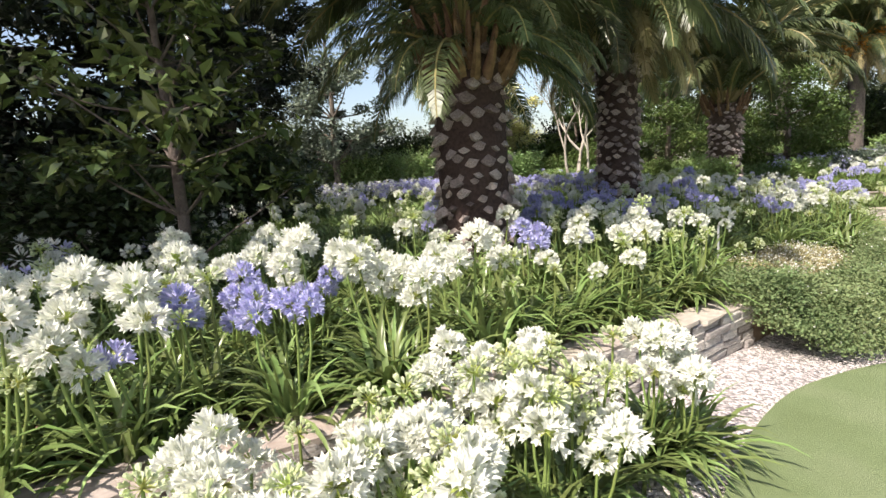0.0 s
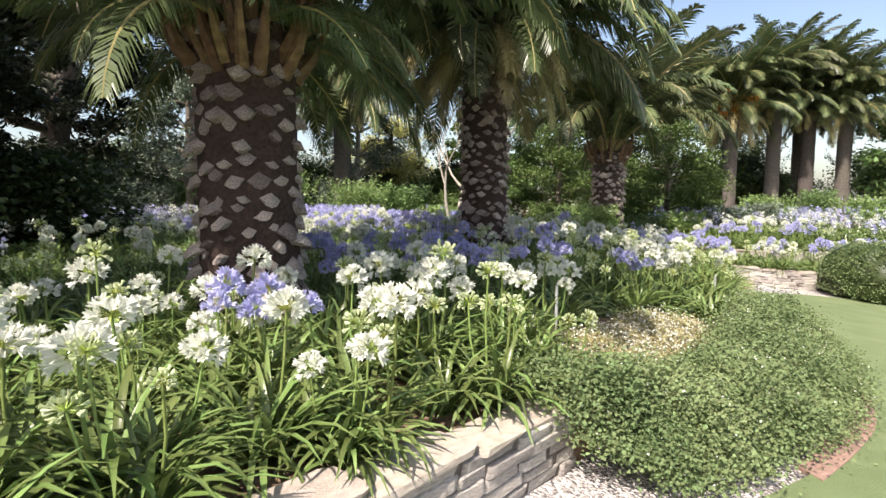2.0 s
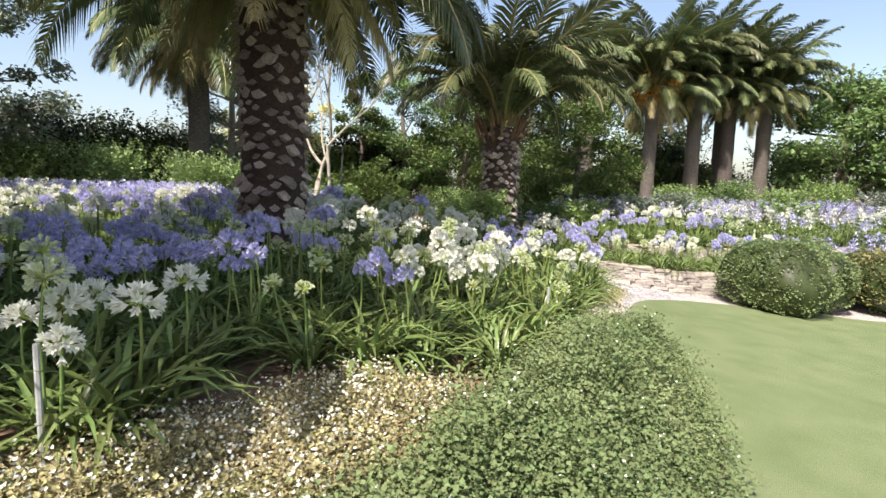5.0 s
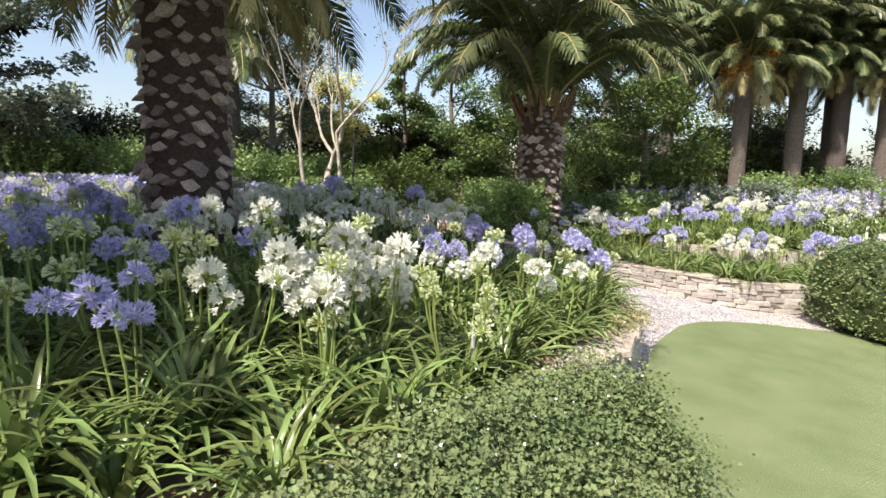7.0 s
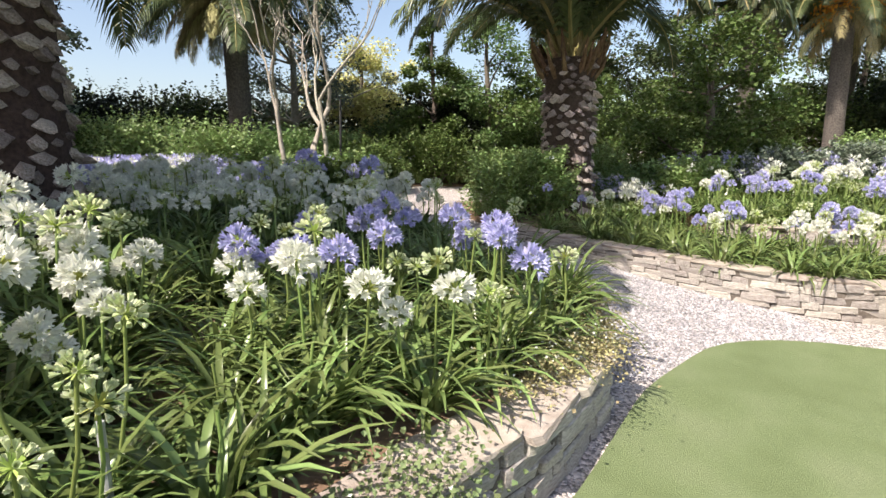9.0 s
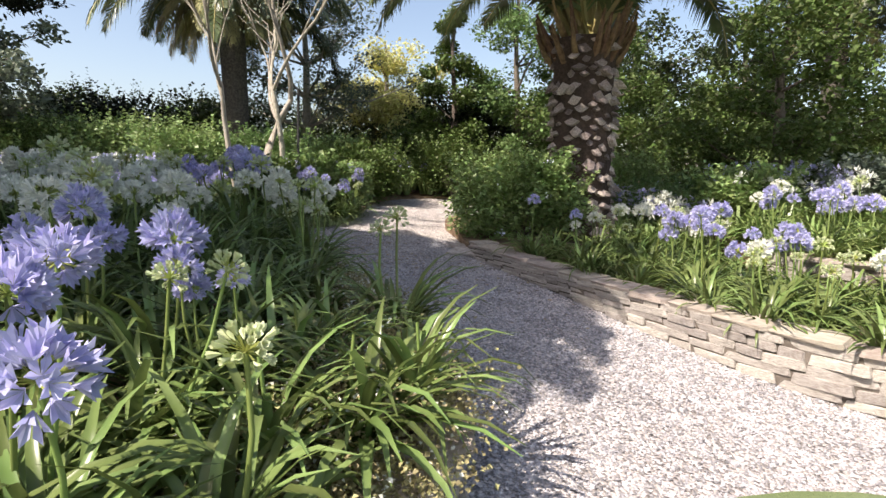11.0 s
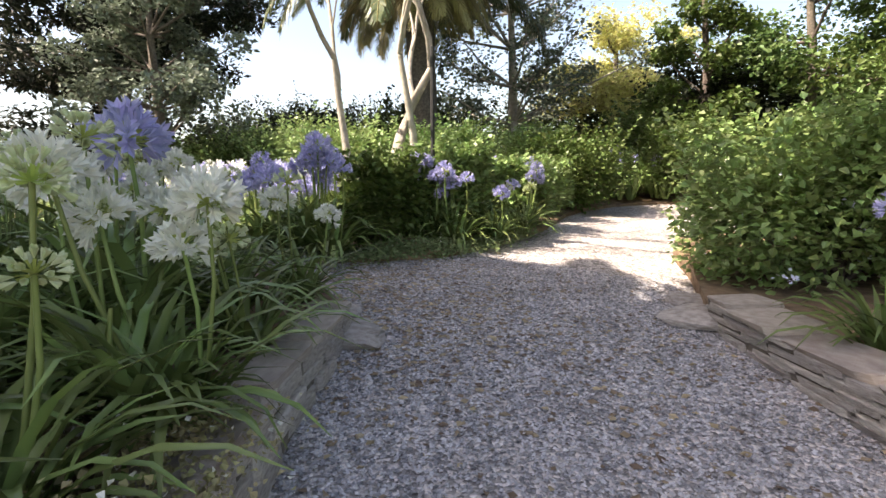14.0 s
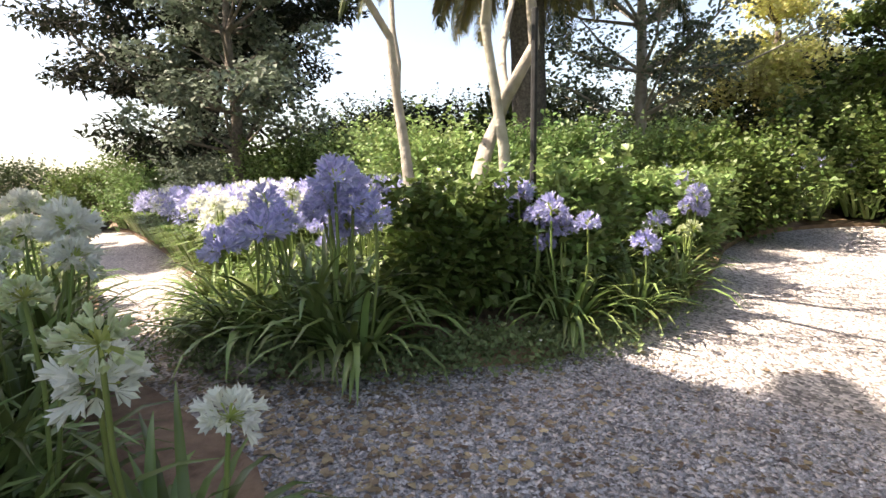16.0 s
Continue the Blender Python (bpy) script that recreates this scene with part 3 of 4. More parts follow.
tree("magnolia", -2.5, 5.1, bed_z(-2.5, 5.1), 4.2, 2.6, "glossy", "young magnolia tree with glossy leaves in the flower bed", 0.05, 1700, 0.16, 30, 23, 0.28, aspect=0.3, density_r=0.18, limb_n=20)


def stemmed_tree(x, y, z, height, label, seed=24):
    """A small pale tree of a few crooked, rising stems that fork into twigs."""
    rnd = random.Random(seed)
    root = thing("bare_tree", x, y, z, label, "tree")
    tips = []

    def grow(v, f, p, way, length, r, depth):
        path, rad = [p.copy()], [r]
        for i in range(5):
            way = (way + Vector((rnd.gauss(0, 0.10), rnd.gauss(0, 0.10), 0.05))).normalized()
            p = p + way * length / 5
            path.append(p.copy())
            rad.append(r * (1 - 0.1 * (i + 1)))
        tube(path, rad, 7 if depth < 2 else 4, v, f)
        if depth == 3:
            tips.extend(path[2:])
            return
        for k in range(3 if depth else 2):
            side = (way + Vector((rnd.gauss(0, 0.5), rnd.gauss(0, 0.5), rnd.uniform(0, 0.4)))).normalized()
            grow(v, f, path[-1 - (k % 3)], side, length * rnd.uniform(0.6, 0.8), r * 0.5, depth + 1)

    for sx, sy, w, r in ((-0.15, -0.1, (0.02, 0.0, 1), 0.085), (0.0, 0.02, (0.10, 0.06, 1), 0.06), (-0.42, -0.32, (-0.06, -0.03, 1), 0.06)):
        v, f = [], []
        grow(v, f, Vector((sx, sy, -0.2)), Vector(w).normalized(), height * 0.42, r, 0)
        part("trunk", mesh_of("trunk", v, f, ["pale"], smooth=True), root)
    pts = [p + Vector((rnd.gauss(0, 0.12), rnd.gauss(0, 0.12), rnd.gauss(0, 0.1))) for p in tips for _ in range(3)]
    v, f = leaves(pts, [rnd.uniform(0.04, 0.09) for _ in pts], rnd, 0.4, 0.4)
    part("crown", mesh_of("crown", v, f, ["grey"]), root)
    return root


stemmed_tree(4.3, 17.1, ground_z(4.3, 17.1) + 0.1, 5.0, "slender pale-barked multi-stem tree with sparse grey leaves")
stake = thing("tree_stake", 4.75, 16.95, ground_z(4.7, 17) + 0.1, "black wooden stake leaning beside a pale slender tree", "stake")
v, f = tube([(0, 0, -0.2), (0.08, 0.02, 1.9)], [0.022, 0.022], 8)
part("pole", mesh_of("pole", v + [], f + [tuple(range(7, -1, -1)), tuple(range(8, 16))], ["black"]), stake)
for mx, my, mh in ((2.95, 5.85, 0.5), (6.1, 8.15, 0.42)):
    post = thing("metal_stake", mx, my, bed_z(mx, my), "thin grey metal stake standing among agapanthus leaves", "stake")
    v, f = tube([(0, 0, -0.2), (0, 0, mh)], [0.012, 0.012], 8)
    part("pole", mesh_of("pole", v, f + [tuple(range(7, -1, -1)), tuple(range(8, 16))], ["metal"]), post)
tree("yellow_tree", 3.0, 29.0, 0.9, 5.7, 5.0, "yellow", "rounded tree with pale yellow foliage behind dark bushes", 0.14, 16000, 0.13, 34, 25, 0.35)
tree("broadleaf_tree", 30, 25, 1.0, 8.0, 8, "bright", "broad tree with bright green foliage beyond the lawn", 0.25, 14000, 0.22, 40, 26, 0.15)
tree("broadleaf_tree", 33, 22, 0.8, 9.0, 9, "bright", "broad light green tree beside the lawn's far end", 0.25, 14000, 0.22, 40, 27, 0.12)
tree("grey_tree", 1.3, 25.6, 0.8, 8.5, 6.4, "grey", "open tree with grey twigs and thin foliage behind flowers", 0.14, 11000, 0.11, 46, 28, 0.3, "pale", twigs=5, density_r=0.15)
tree("olive_tree", 6.1, 25.0, 0.8, 5.8, 2.6, "mid", "narrow dark-leaved tree behind the low bed", 0.10, 8000, 0.11, 26, 129, 0.15)
tree("olive_tree", 7.9, 25.9, 0.8, 6.5, 4.4, "bright", "small dark-leaved tree behind a short palm", 0.12, 14000, 0.11, 34, 29, 0.15)
tree("olive_tree", 10.3, 25.0, 0.8, 5.5, 5.0, "mid", "small dense tree behind a short date palm", 0.12, 12000, 0.11, 34, 35, 0.12)
tree("olive_tree", 13.5, 21.5, 0.8, 4.8, 5.0, "mid", "small round-leaved tree beside a short palm", 0.12, 13000, 0.11, 34, 30, 0.12)
shrub("plumbago_bush", 8.15, 17.25, ground_z(8.15, 17.25) + 0.1, 2.6, 1.2, "fresh", "broad bright green shrub with pale blossoms beside the path", 20000, 0.068, 20, 31, flowers=34, petal="paleblue", sprigs=420, shell=0.35)
tree("grey_tree", -3.6, 18.6, 0.7, 6.8, 4.4, "grey", "open grey-leaved tree behind the shaded flower beds", 0.12, 9000, 0.12, 34, 171, 0.3, "trunk", twigs=2, density_r=0.16)
for tx, ty, th in ((17.5, 35.0, 8.0), (22.5, 37.5, 9.0), (28.0, 37.0, 9.0), (12.5, 33.0, 7.0)):
    tree("backing_tree", tx, ty, 1.2, th, 7.0, "dark", "dark evergreen tree behind a grove of palms", 0.2, 12000, 0.18, 36, int(tx * 7), 0.12)
shrub("yellow_bush", 10.9, 18.8, bed_z(10.9, 18.8), 1.8, 1.3, "bright", "low yellow-green bush behind blue flowers", 3000, 0.07, 8, 32)
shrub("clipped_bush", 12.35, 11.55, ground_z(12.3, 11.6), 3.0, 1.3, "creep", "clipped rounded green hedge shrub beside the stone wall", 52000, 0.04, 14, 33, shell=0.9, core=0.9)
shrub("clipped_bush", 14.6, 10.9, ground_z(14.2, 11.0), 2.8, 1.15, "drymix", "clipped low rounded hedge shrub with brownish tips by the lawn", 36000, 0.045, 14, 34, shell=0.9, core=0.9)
for i, (sx, sy, w, h, m) in enumerate(((4.5, 16.35, 0.9, 0.72, "mid"), (4.8, 17.3, 0.9, 0.85, "fresh"), (3.6, 17.6, 0.8, 0.8, "fresh"), (4.8, 18.7, 1.0, 0.7, "fresh"), (4.5, 19.9, 1.1, 0.7, "fresh"), (4.2, 20.9, 1.2, 0.7, "fresh"), (4.1, 22.2, 1.5, 0.8, "fresh"), (5.1, 23.9, 1.6, 0.8, "fresh"), (7.2, 24.8, 2.0, 0.9, "fresh"), (9.6, 25.2, 2.4, 0.9, "fresh"), (2.5, 20.6, 1.9, 1.5, "bright"), (-3.2, 19.2, 2.2, 1.7, "fresh"), (1.2, 19.2, 2.3, 1.6, "fresh"), (-1.2, 20.2, 2.6, 1.9, "fresh"), (-4.2, 21.6, 2.8, 2.0, "mid"), (3.2, 22.2, 2.0, 1.5, "fresh"), (0.6, 23.8, 2.6, 1.8, "grey"), (6.2, 23.9, 2.6, 1.6, "mid"), (8.6, 21.6, 2.2, 1.3, "mid"), (10.6, 22.4, 2.6, 1.6, "fresh"), (15.0, 24.6, 2.8, 1.5, "fresh"), (19.5, 22.8, 2.8, 1.3, "mid"), (-3.0, 19.5, 3, 1.8, "mid"), (2.2, 20.0, 2.4, 1.3, "bright"), (4.4, 21.5, 2.2, 1.3, "mid"), (-7.5, 17.9, 3.2, 1.5, "bright"), (-10.5, 17.5, 3.4, 1.6, "mid"), (-5.0, 18.8, 2.8, 1.6, "grey"), (12.5, 22.5, 3, 1.4, "mid"), (16.5, 23.5, 3, 1.4, "mid"))):
    shrub("leafy_shrub", sx, sy, ground_z(sx, sy) + 0.1, w, h, m, "leafy green shrub in the low soil bed by the path", 6500, 0.08, 14, 40 + i, sprigs=110, shell=0.35)
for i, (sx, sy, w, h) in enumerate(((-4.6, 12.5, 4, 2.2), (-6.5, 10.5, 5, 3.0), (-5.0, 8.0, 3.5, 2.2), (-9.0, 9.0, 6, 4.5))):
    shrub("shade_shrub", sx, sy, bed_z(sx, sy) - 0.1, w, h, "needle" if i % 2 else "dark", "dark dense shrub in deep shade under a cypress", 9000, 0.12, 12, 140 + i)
for i, (sx, sy, w, h) in enumerate(((-11.0, 25.5, 4.5, 3.2), (-7.6, 26.0, 4.5, 3.4), (-4.4, 24.6, 4.2, 3.1), (-1.4, 25.4, 4.0, 2.9), (6.0, 26.2, 4.0, 3.0))):
    shrub("dark_hedge_shrub", sx, sy, ground_z(sx, sy), w, h, "dark" if i % 2 else "needle", "tall dark evergreen shrub closing the back of the garden", 9000, 0.12, 14, 160 + i, sprigs=90)
for i in range(26):
    sx = -18 + 2.6 * i if i < 20 else -30 + 2.6 * (i - 20)
    sy = 28 + 3 * math.sin(i * 1.9) + 0.12 * abs(sx) if i < 20 else 12 + 2.4 * (i - 20)
    shrub("background_shrub", sx, sy, ground_z(sx, sy) + 0.1, 4.8, 2.6 + 0.8 * math.sin(i * 2.7), "dark" if i % 3 else "mid", "dense dark green shrub along the garden's far edge", 6500, 0.13, 14, 60 + i, sprigs=50)


for i, (sx, sy, w, h, m) in enumerate(((13.2, 17.6, 1.8, 0.95, "grey"), (15.6, 18.9, 2.2, 1.0, "grey"), (18.6, 17.2, 2.0, 0.9, "fresh"), (14.6, 20.8, 2.0, 1.1, "mid"), (21.5, 20.5, 2.6, 1.2, "fresh"), (11.4, 17.3, 1.4, 0.8, "fresh"), (24.5, 18.5, 2.6, 1.3, "grey"), (17.6, 21.2, 2.4, 1.2, "fresh"), (22.0, 23.5, 2.8, 1.6, "bright"), (26.5, 22.5, 3.0, 1.6, "fresh"))):
    shrub("mound_shrub", sx, sy, bed_top(sx, sy) if sy < 21.5 else ground_z(sx, sy) + 0.1, w, h, m, "soft rounded grey-green shrub among blue and white flowers" if m == "grey" else "low light green shrub among blue and white flowers", 3600, 0.085, 10, 240 + i, sprigs=90, shell=0.35)


# ---- agapanthus ----
def leaf_tuft(rnd, count=62, length=0.54, width=0.0195):
    verts, faces = [], []
    for k in range(count):
        a = rnd.uniform(0, math.tau)
        ll = length * rnd.uniform(0.6, 1.15)
        lift = radians(rnd.uniform(35, 82))
        curl = radians(rnd.uniform(60, 150))
        out = Vector((math.cos(a), math.sin(a), 0))
        side = Vector((-out.y, out.x, 0))
        p = out * rnd.uniform(0, 0.07) + side * rnd.uniform(-0.05, 0.05)
        n = 5
        base = len(verts)
        tw = rnd.uniform(-0.4, 0.4)
        for i in range(n + 1):
            u = i / n
            ang = lift - curl * u ** 1.4
            w = width * rnd.uniform(0.95, 1.05) * (0.75 + 0.9 * u - 1.62 * u * u) * 0.9 + 0.001
            d = out * math.cos(ang) + Vector((0, 0, math.sin(ang)))
            up = out * -math.sin(ang) + Vector((0, 0, math.cos(ang)))
            s = (side + up * tw * u).normalized()
            verts.extend([p - s * w + up * w * 0.35, p.copy(), p + s * w + up * w * 0.35])
            p = p + d * ll / n
        for i in range(n):
            b = base + i * 3
            faces.extend([(b, b + 1, b + 4, b + 3), (b + 1, b + 2, b + 5, b + 4)])
    return mesh_of("leaves", verts, faces, ["leaf"], smooth=True)


def umbel(rnd, mat, florets=34, radius=0.09, openness=1.0, detail=True):
    """A round head of trumpet florets on thin stems, centred at the origin."""
    verts, faces, index = [], [], []
    for k in range(florets):
        u = (k + 0.5) / florets
        zc = 1 - 1.35 * u
        a = k * 2.39996
        r = math.sqrt(max(0, 1 - zc * zc))
        d = (Vector((r * math.cos(a), r * math.sin(a), zc)) + Vector((rnd.gauss(0, 0.16), rnd.gauss(0, 0.16), rnd.gauss(0, 0.16)))).normalized()
        ll = radius * rnd.uniform(0.72, 1.12)
        s = d.cross(Vector((0.3, 0.2, 1))).normalized()
        t = s.cross(d)
        b = len(verts)
        q = d * ll * 0.55
        verts.extend([s * 0.002, t * 0.002 - s * 0.002, q + s * 0.0035, q + t * 0.0035 - s * 0.0035])
        faces.append((b, b + 1, b + 3, b + 2))
        index.append(1)
        petals = 6 if detail else 4
        for j in range(petals):
            g = math.tau * j / petals + k
            o = s * math.cos(g) + t * math.sin(g)
            e = o.cross(d)
            op = 0.024 * openness * rnd.uniform(0.8, 1.2)
            b = len(verts)
            verts.extend([q, q + d * ll * 0.40 + o * op * 0.62 + e * 0.0078, q + d * ll * 0.50 + o * op * 1.15, q + d * ll * 0.40 + o * op * 0.62 - e * 0.0078])
            faces.extend([(b, b + 1, b + 2, b + 3)])
            index.append(0)
    return mesh_of("flower_head", verts, faces, [mat, "pedicel"], index)


def stalk_mesh():
    v, f = tube([(0, 0, 0), (0.012, 0, 0.3), (0.02, 0.005, 0.65), (0, 0, 1)], [0.008, 0.0072, 0.0065, 0.006], 6)
    return mesh_of("stalk", v, f, ["stalk"], smooth=True)


ar = random.Random(11)
TUFTS = [leaf_tuft(ar) for _ in range(6)]
FLAX = [leaf_tuft(ar, 44, 0.6, 0.018) for _ in range(2)]
for me in FLAX:
    me.materials.clear()
    me.materials.append(MAT["flax"])
STALK = stalk_mesh()
HEADS = {
    "white": [umbel(ar, "white", n, 0.096) for n in (38, 30, 24, 34)],
    "blue": [umbel(ar, "blue", n, 0.096) for n in (36, 28, 22, 32)],
    "cream": [umbel(ar, "cream", 30, 0.075, 0.35) for _ in range(2)],
}
WORDS = {
    "white": "agapanthus clump with strappy green leaves and round white flower heads",
    "blue": "agapanthus clump with strappy green leaves and lilac-blue flower heads",
    "cream": "agapanthus clump with green-white heads still in bud",
    "none": "agapanthus clump of arching strap leaves without flowers",
}


def agapanthus(colour, stalks, rnd, tall=0.65):
    root = thing("agapanthus", 0, 0, -50, WORDS[colour], "flower", "agapanthus in the beds")
    part("leaves", TUFTS[rnd.randrange(6)], root)
    if not stalks:
        part("spent_stalk", STALK, root, "short cut green stalk", turn=(0.1, 0.15, 0), size=(1, 1, 0.35))
    for k in range(stalks):
        a, lean = rnd.uniform(0, math.tau), rnd.uniform(0.03, 0.26)
        h = tall * rnd.uniform(0.72, 1.15)
        at = (0.05 * math.cos(a), 0.05 * math.sin(a), 0)
        part("stalk", STALK, root, at=at, turn=(0, lean, a), size=(1, 1, h))
        kind = colour if rnd.random() < 0.85 else "cream"
        if colour == "blue" and kind == "cream" and rnd.random() < 0.6:
            kind = "blue"
        part("flower_head", HEADS[kind][rnd.randrange(len(HEADS[kind]))], root, at=(at[0] + h * math.sin(lean) * math.cos(a), at[1] + h * math.sin(lean) * math.sin(a), h * math.cos(lean)), turn=(rnd.uniform(-0.3, 0.3), lean, a), size=rnd.uniform(0.75, 1.1))
    return root


MODELS = {c: [agapanthus(c, s, ar) for s in (1, 1, 2, 3, 4, 4)] for c in ("white", "blue", "cream")}
MODELS["none"] = [agapanthus("none", 0, ar) for _ in range(3)]
used = set()


def plant(colour, x, y, z, rnd, size=1.0, rich=False):
    ms = MODELS[colour]
    ms = ms if len(ms) < 6 else ms[-3:] if rich else ms[:4]
    m = ms[rnd.randrange(len(ms))]
    where = pose(x, y, z, rnd.uniform(-5, 5), rnd.uniform(-5, 5), rnd.uniform(0, 360)) @ Matrix.Diagonal((size, size, size, 1))
    if m.name not in used:
        used.add(m.name)
        m.matrix_basis = where
        return m
    ob = copy_thing(m, pose(x, y, z, rnd.uniform(-5, 5), rnd.uniform(-5, 5), rnd.uniform(0, 360)))
    ob.scale = (size, size, size)
    return ob


def edge_distance(x, y, line):
    return min(map(math.dist, itertools.repeat((x, y)), line))


PATCHES = ((6.2, 13.2, 2.4, 0.6), (5.4, 7.9, 1.0, 1.2), (6.1, 8.8, 0.8, 1.2), (6.3, 9.8, 0.9, -1.2), (6.9, 10.8, 0.8, -1.2), (-0.9, 2.9, 0.5, -1.2), (0.9, 4.2, 0.5, -1.2), (3.2, 8.0, 1.3, -1.0), (5.6, 11.6, 1.2, 0.9), (4.2, 16.6, 2.4, -0.9))


def colour_at(x, y, rnd):
    v = noise.noise(Vector((x * 0.45, y * 0.45, 3.3))) + 0.25 * noise.noise(Vector((x * 1.7, y * 1.7, 1.0)))
    front = 0.75 * smooth(8.0, 3.5, y) - 0.35 * smooth(16.2, 17.2, y)
    for cx, cy, cr, cv in PATCHES:
        front += cv * smooth(cr, cr * 0.5, math.hypot(x - cx, y - cy))
    r = rnd.random()
    if r < 0.19:
        return "cream"
    if y > 10.2 and edge_distance(x, y, EDGE_A3) < 1.1 and r < 0.9:
        return "none"
    if x < -0.3 and y > 4.0 and r > 0.55:
        return "none"
    rim = 0.45 * smooth(1.0, 0.4, edge_distance(x, y, EDGE_A)) + 0.35 * smooth(0.9, 0.3, edge_distance(x, y, WALL_B))
    if r < (0.31 if y < 15 else 0.22) + 0.14 * smooth(3.5, 7.0, y) * (0 if y > 12 and x < 7.5 or math.hypot(x - 5.5, y - 8.1) < 0.7 else 1) + rim:
        return "none"
    return "white" if v + front + rnd.uniform(-0.12, 0.12) > -0.02 else "blue"


pr = random.Random(21)
spots = []


def fill(poly, step, box, keep, height, clear):
    y = box[1]
    row = 0
    while y < box[3]:
        x = box[0] + (row % 2) * step / 2
        while x < box[2]:
            px, py = x + pr.uniform(-0.4, 0.4) * step, y + pr.uniform(-0.4, 0.4) * step
            if inside(px, py, poly) and keep(px, py) and edge_distance(px, py, poly[:-3]) > clear:
                spots.append((px, py, height(px, py)))
            x += step
        y += step * 0.87
        row += 1


TRUNKS = [(0.36, 6.45), (3.53, 11.0), (9.15, 17.7), (-2.5, 5.1)]
DRY = [(2.5, 4.95), (3.3, 5.05), (4.2, 5.7), (4.8, 6.5), (4.5, 6.8), (3.6, 6.4), (2.8, 5.7)]
COVERED = smooth_line([(2.2, 4.6), (3.2, 5.0), (4.25, 5.7), (5.2, 6.75), (6.1, 7.85), (6.75, 8.4)]) + [(7.3, 8.7), (7.3, 7.9), (6.5, 6.4), (5, 5), (3, 4), (2.5, 4.2)]
fill(BED_A, 0.40, (-3.5, 1, 9, 14.8), lambda x, y: not inside(x, y, DRY) and not inside(x, y, COVERED) and all(math.hypot(x - a, y - b) > 0.6 for a, b in TRUNKS), bed_z, 0.2)
fill(BED_B, 0.42, (7, 12, 14, 16.5), lambda x, y: math.hypot(x - 7.9, y - 16.9) > 1.3 and math.hypot(x - 12.3, y - 11.6) > 1.2 and edge_distance(x, y, TERRACE[:7]) > 0.25, bed_top, 0.22)
fill(BED_C, 0.34, (0.0, 15.2, 5.4, 19.0), lambda x, y: math.hypot(x - 4.5, y - 16.35) > 0.4 and math.hypot(x - 4.45, y - 17.2) > 0.3, lambda x, y: ground_z(x, y) + 0.04, 0.12)
ROUTE = smooth_line([(0, 0), (1.6, 2.0), (3.9, 3.7), (6.0, 5.5), (7.4, 7.0), (8.4, 9.0), (8.7, 10.6), (8.0, 12.6), (7.0, 14.0)])
spots.sort(key=lambda s: edge_distance(s[0], s[1], ROUTE))
for px, py, pz in spots[:300]:
    plant(colour_at(px, py, pr), px, py, pz, pr, pr.uniform(0.85, 1.15) * (1.22 if py > 15.1 and px < 5.6 else 1.0), py < 3.4 or (py > 15.1 and px < 5.6) or math.hypot(px - 5.5, py - 8.1) < 0.9 or (px < 7 and 12.2 < py < 14.5))


def joined(name, places, rnd, label):
    """Real clumps past the nearest ones, joined into one mesh."""
    sources = {}
    for c, ms in MODELS.items():
        for m in ms:
            bits = []
            for o in m.children:
                co = np.array([tuple(o.matrix_basis @ v.co) for v in o.data.vertices])
                polys = [tuple(p.vertices) for p in o.data.polygons]
                kinds = [ORDER.index(o.data.materials[p.material_index].name) for p in o.data.polygons]
                bits.append((co, polys, kinds))
            sources[m.name] = bits
    verts, faces, index, base = [], [], [], 0
    for x, y, z in places:
        ms = MODELS[colour_at(x, y, rnd)]
        m = ms[rnd.randrange(len(ms))]
        a, s = rnd.uniform(0, math.tau), rnd.uniform(0.85, 1.15)
        turn = np.array([[math.cos(a), math.sin(a), 0], [-math.sin(a), math.cos(a), 0], [0, 0, 1]])
        for co, polys, kinds in sources[m.name]:
            verts.append(co @ turn * s + np.array([x, y, z]))
            faces.extend([tuple(i + base for i in p) for p in polys])
            index.extend(kinds)
            base += len(co)
    me = bpy.data.meshes.new(name)
    me.from_pydata(np.concatenate(verts), [], faces)
    for k in ORDER:
        me.materials.append(bpy.data.materials[k])
    me.polygons.foreach_set("material_index", index)
    me.update()
    return tagged(new(name, me), label, "flowers", kind="stuff")


ORDER = ["agapanthus_leaf", "stalk", "pedicel", "white_petal", "blue_petal", "green_white_bud"]
joined("agapanthus_mass", spots[300:], pr, "mass of white and blue agapanthus clumps deeper in the beds")
plant("blue", 5.85, 13.35, bed_z(5.85, 13.35), pr, 1.45)
made = 0
while made < 38:
    px, py = pr.uniform(-1.2, 1.35), pr.uniform(1.2, 2.7)
    if edge_distance(px, py, ROUTE) > 0.72 and edge_distance(px, py, WALL_A) > 0.2 and not inside(px, py, BED_A) and not inside(px, py, LAWN):
        plant("cream" if made % 4 == 0 else "white", px, py, ground_z(px, py) - 0.03, pr, 0.95, True)
        made += 1


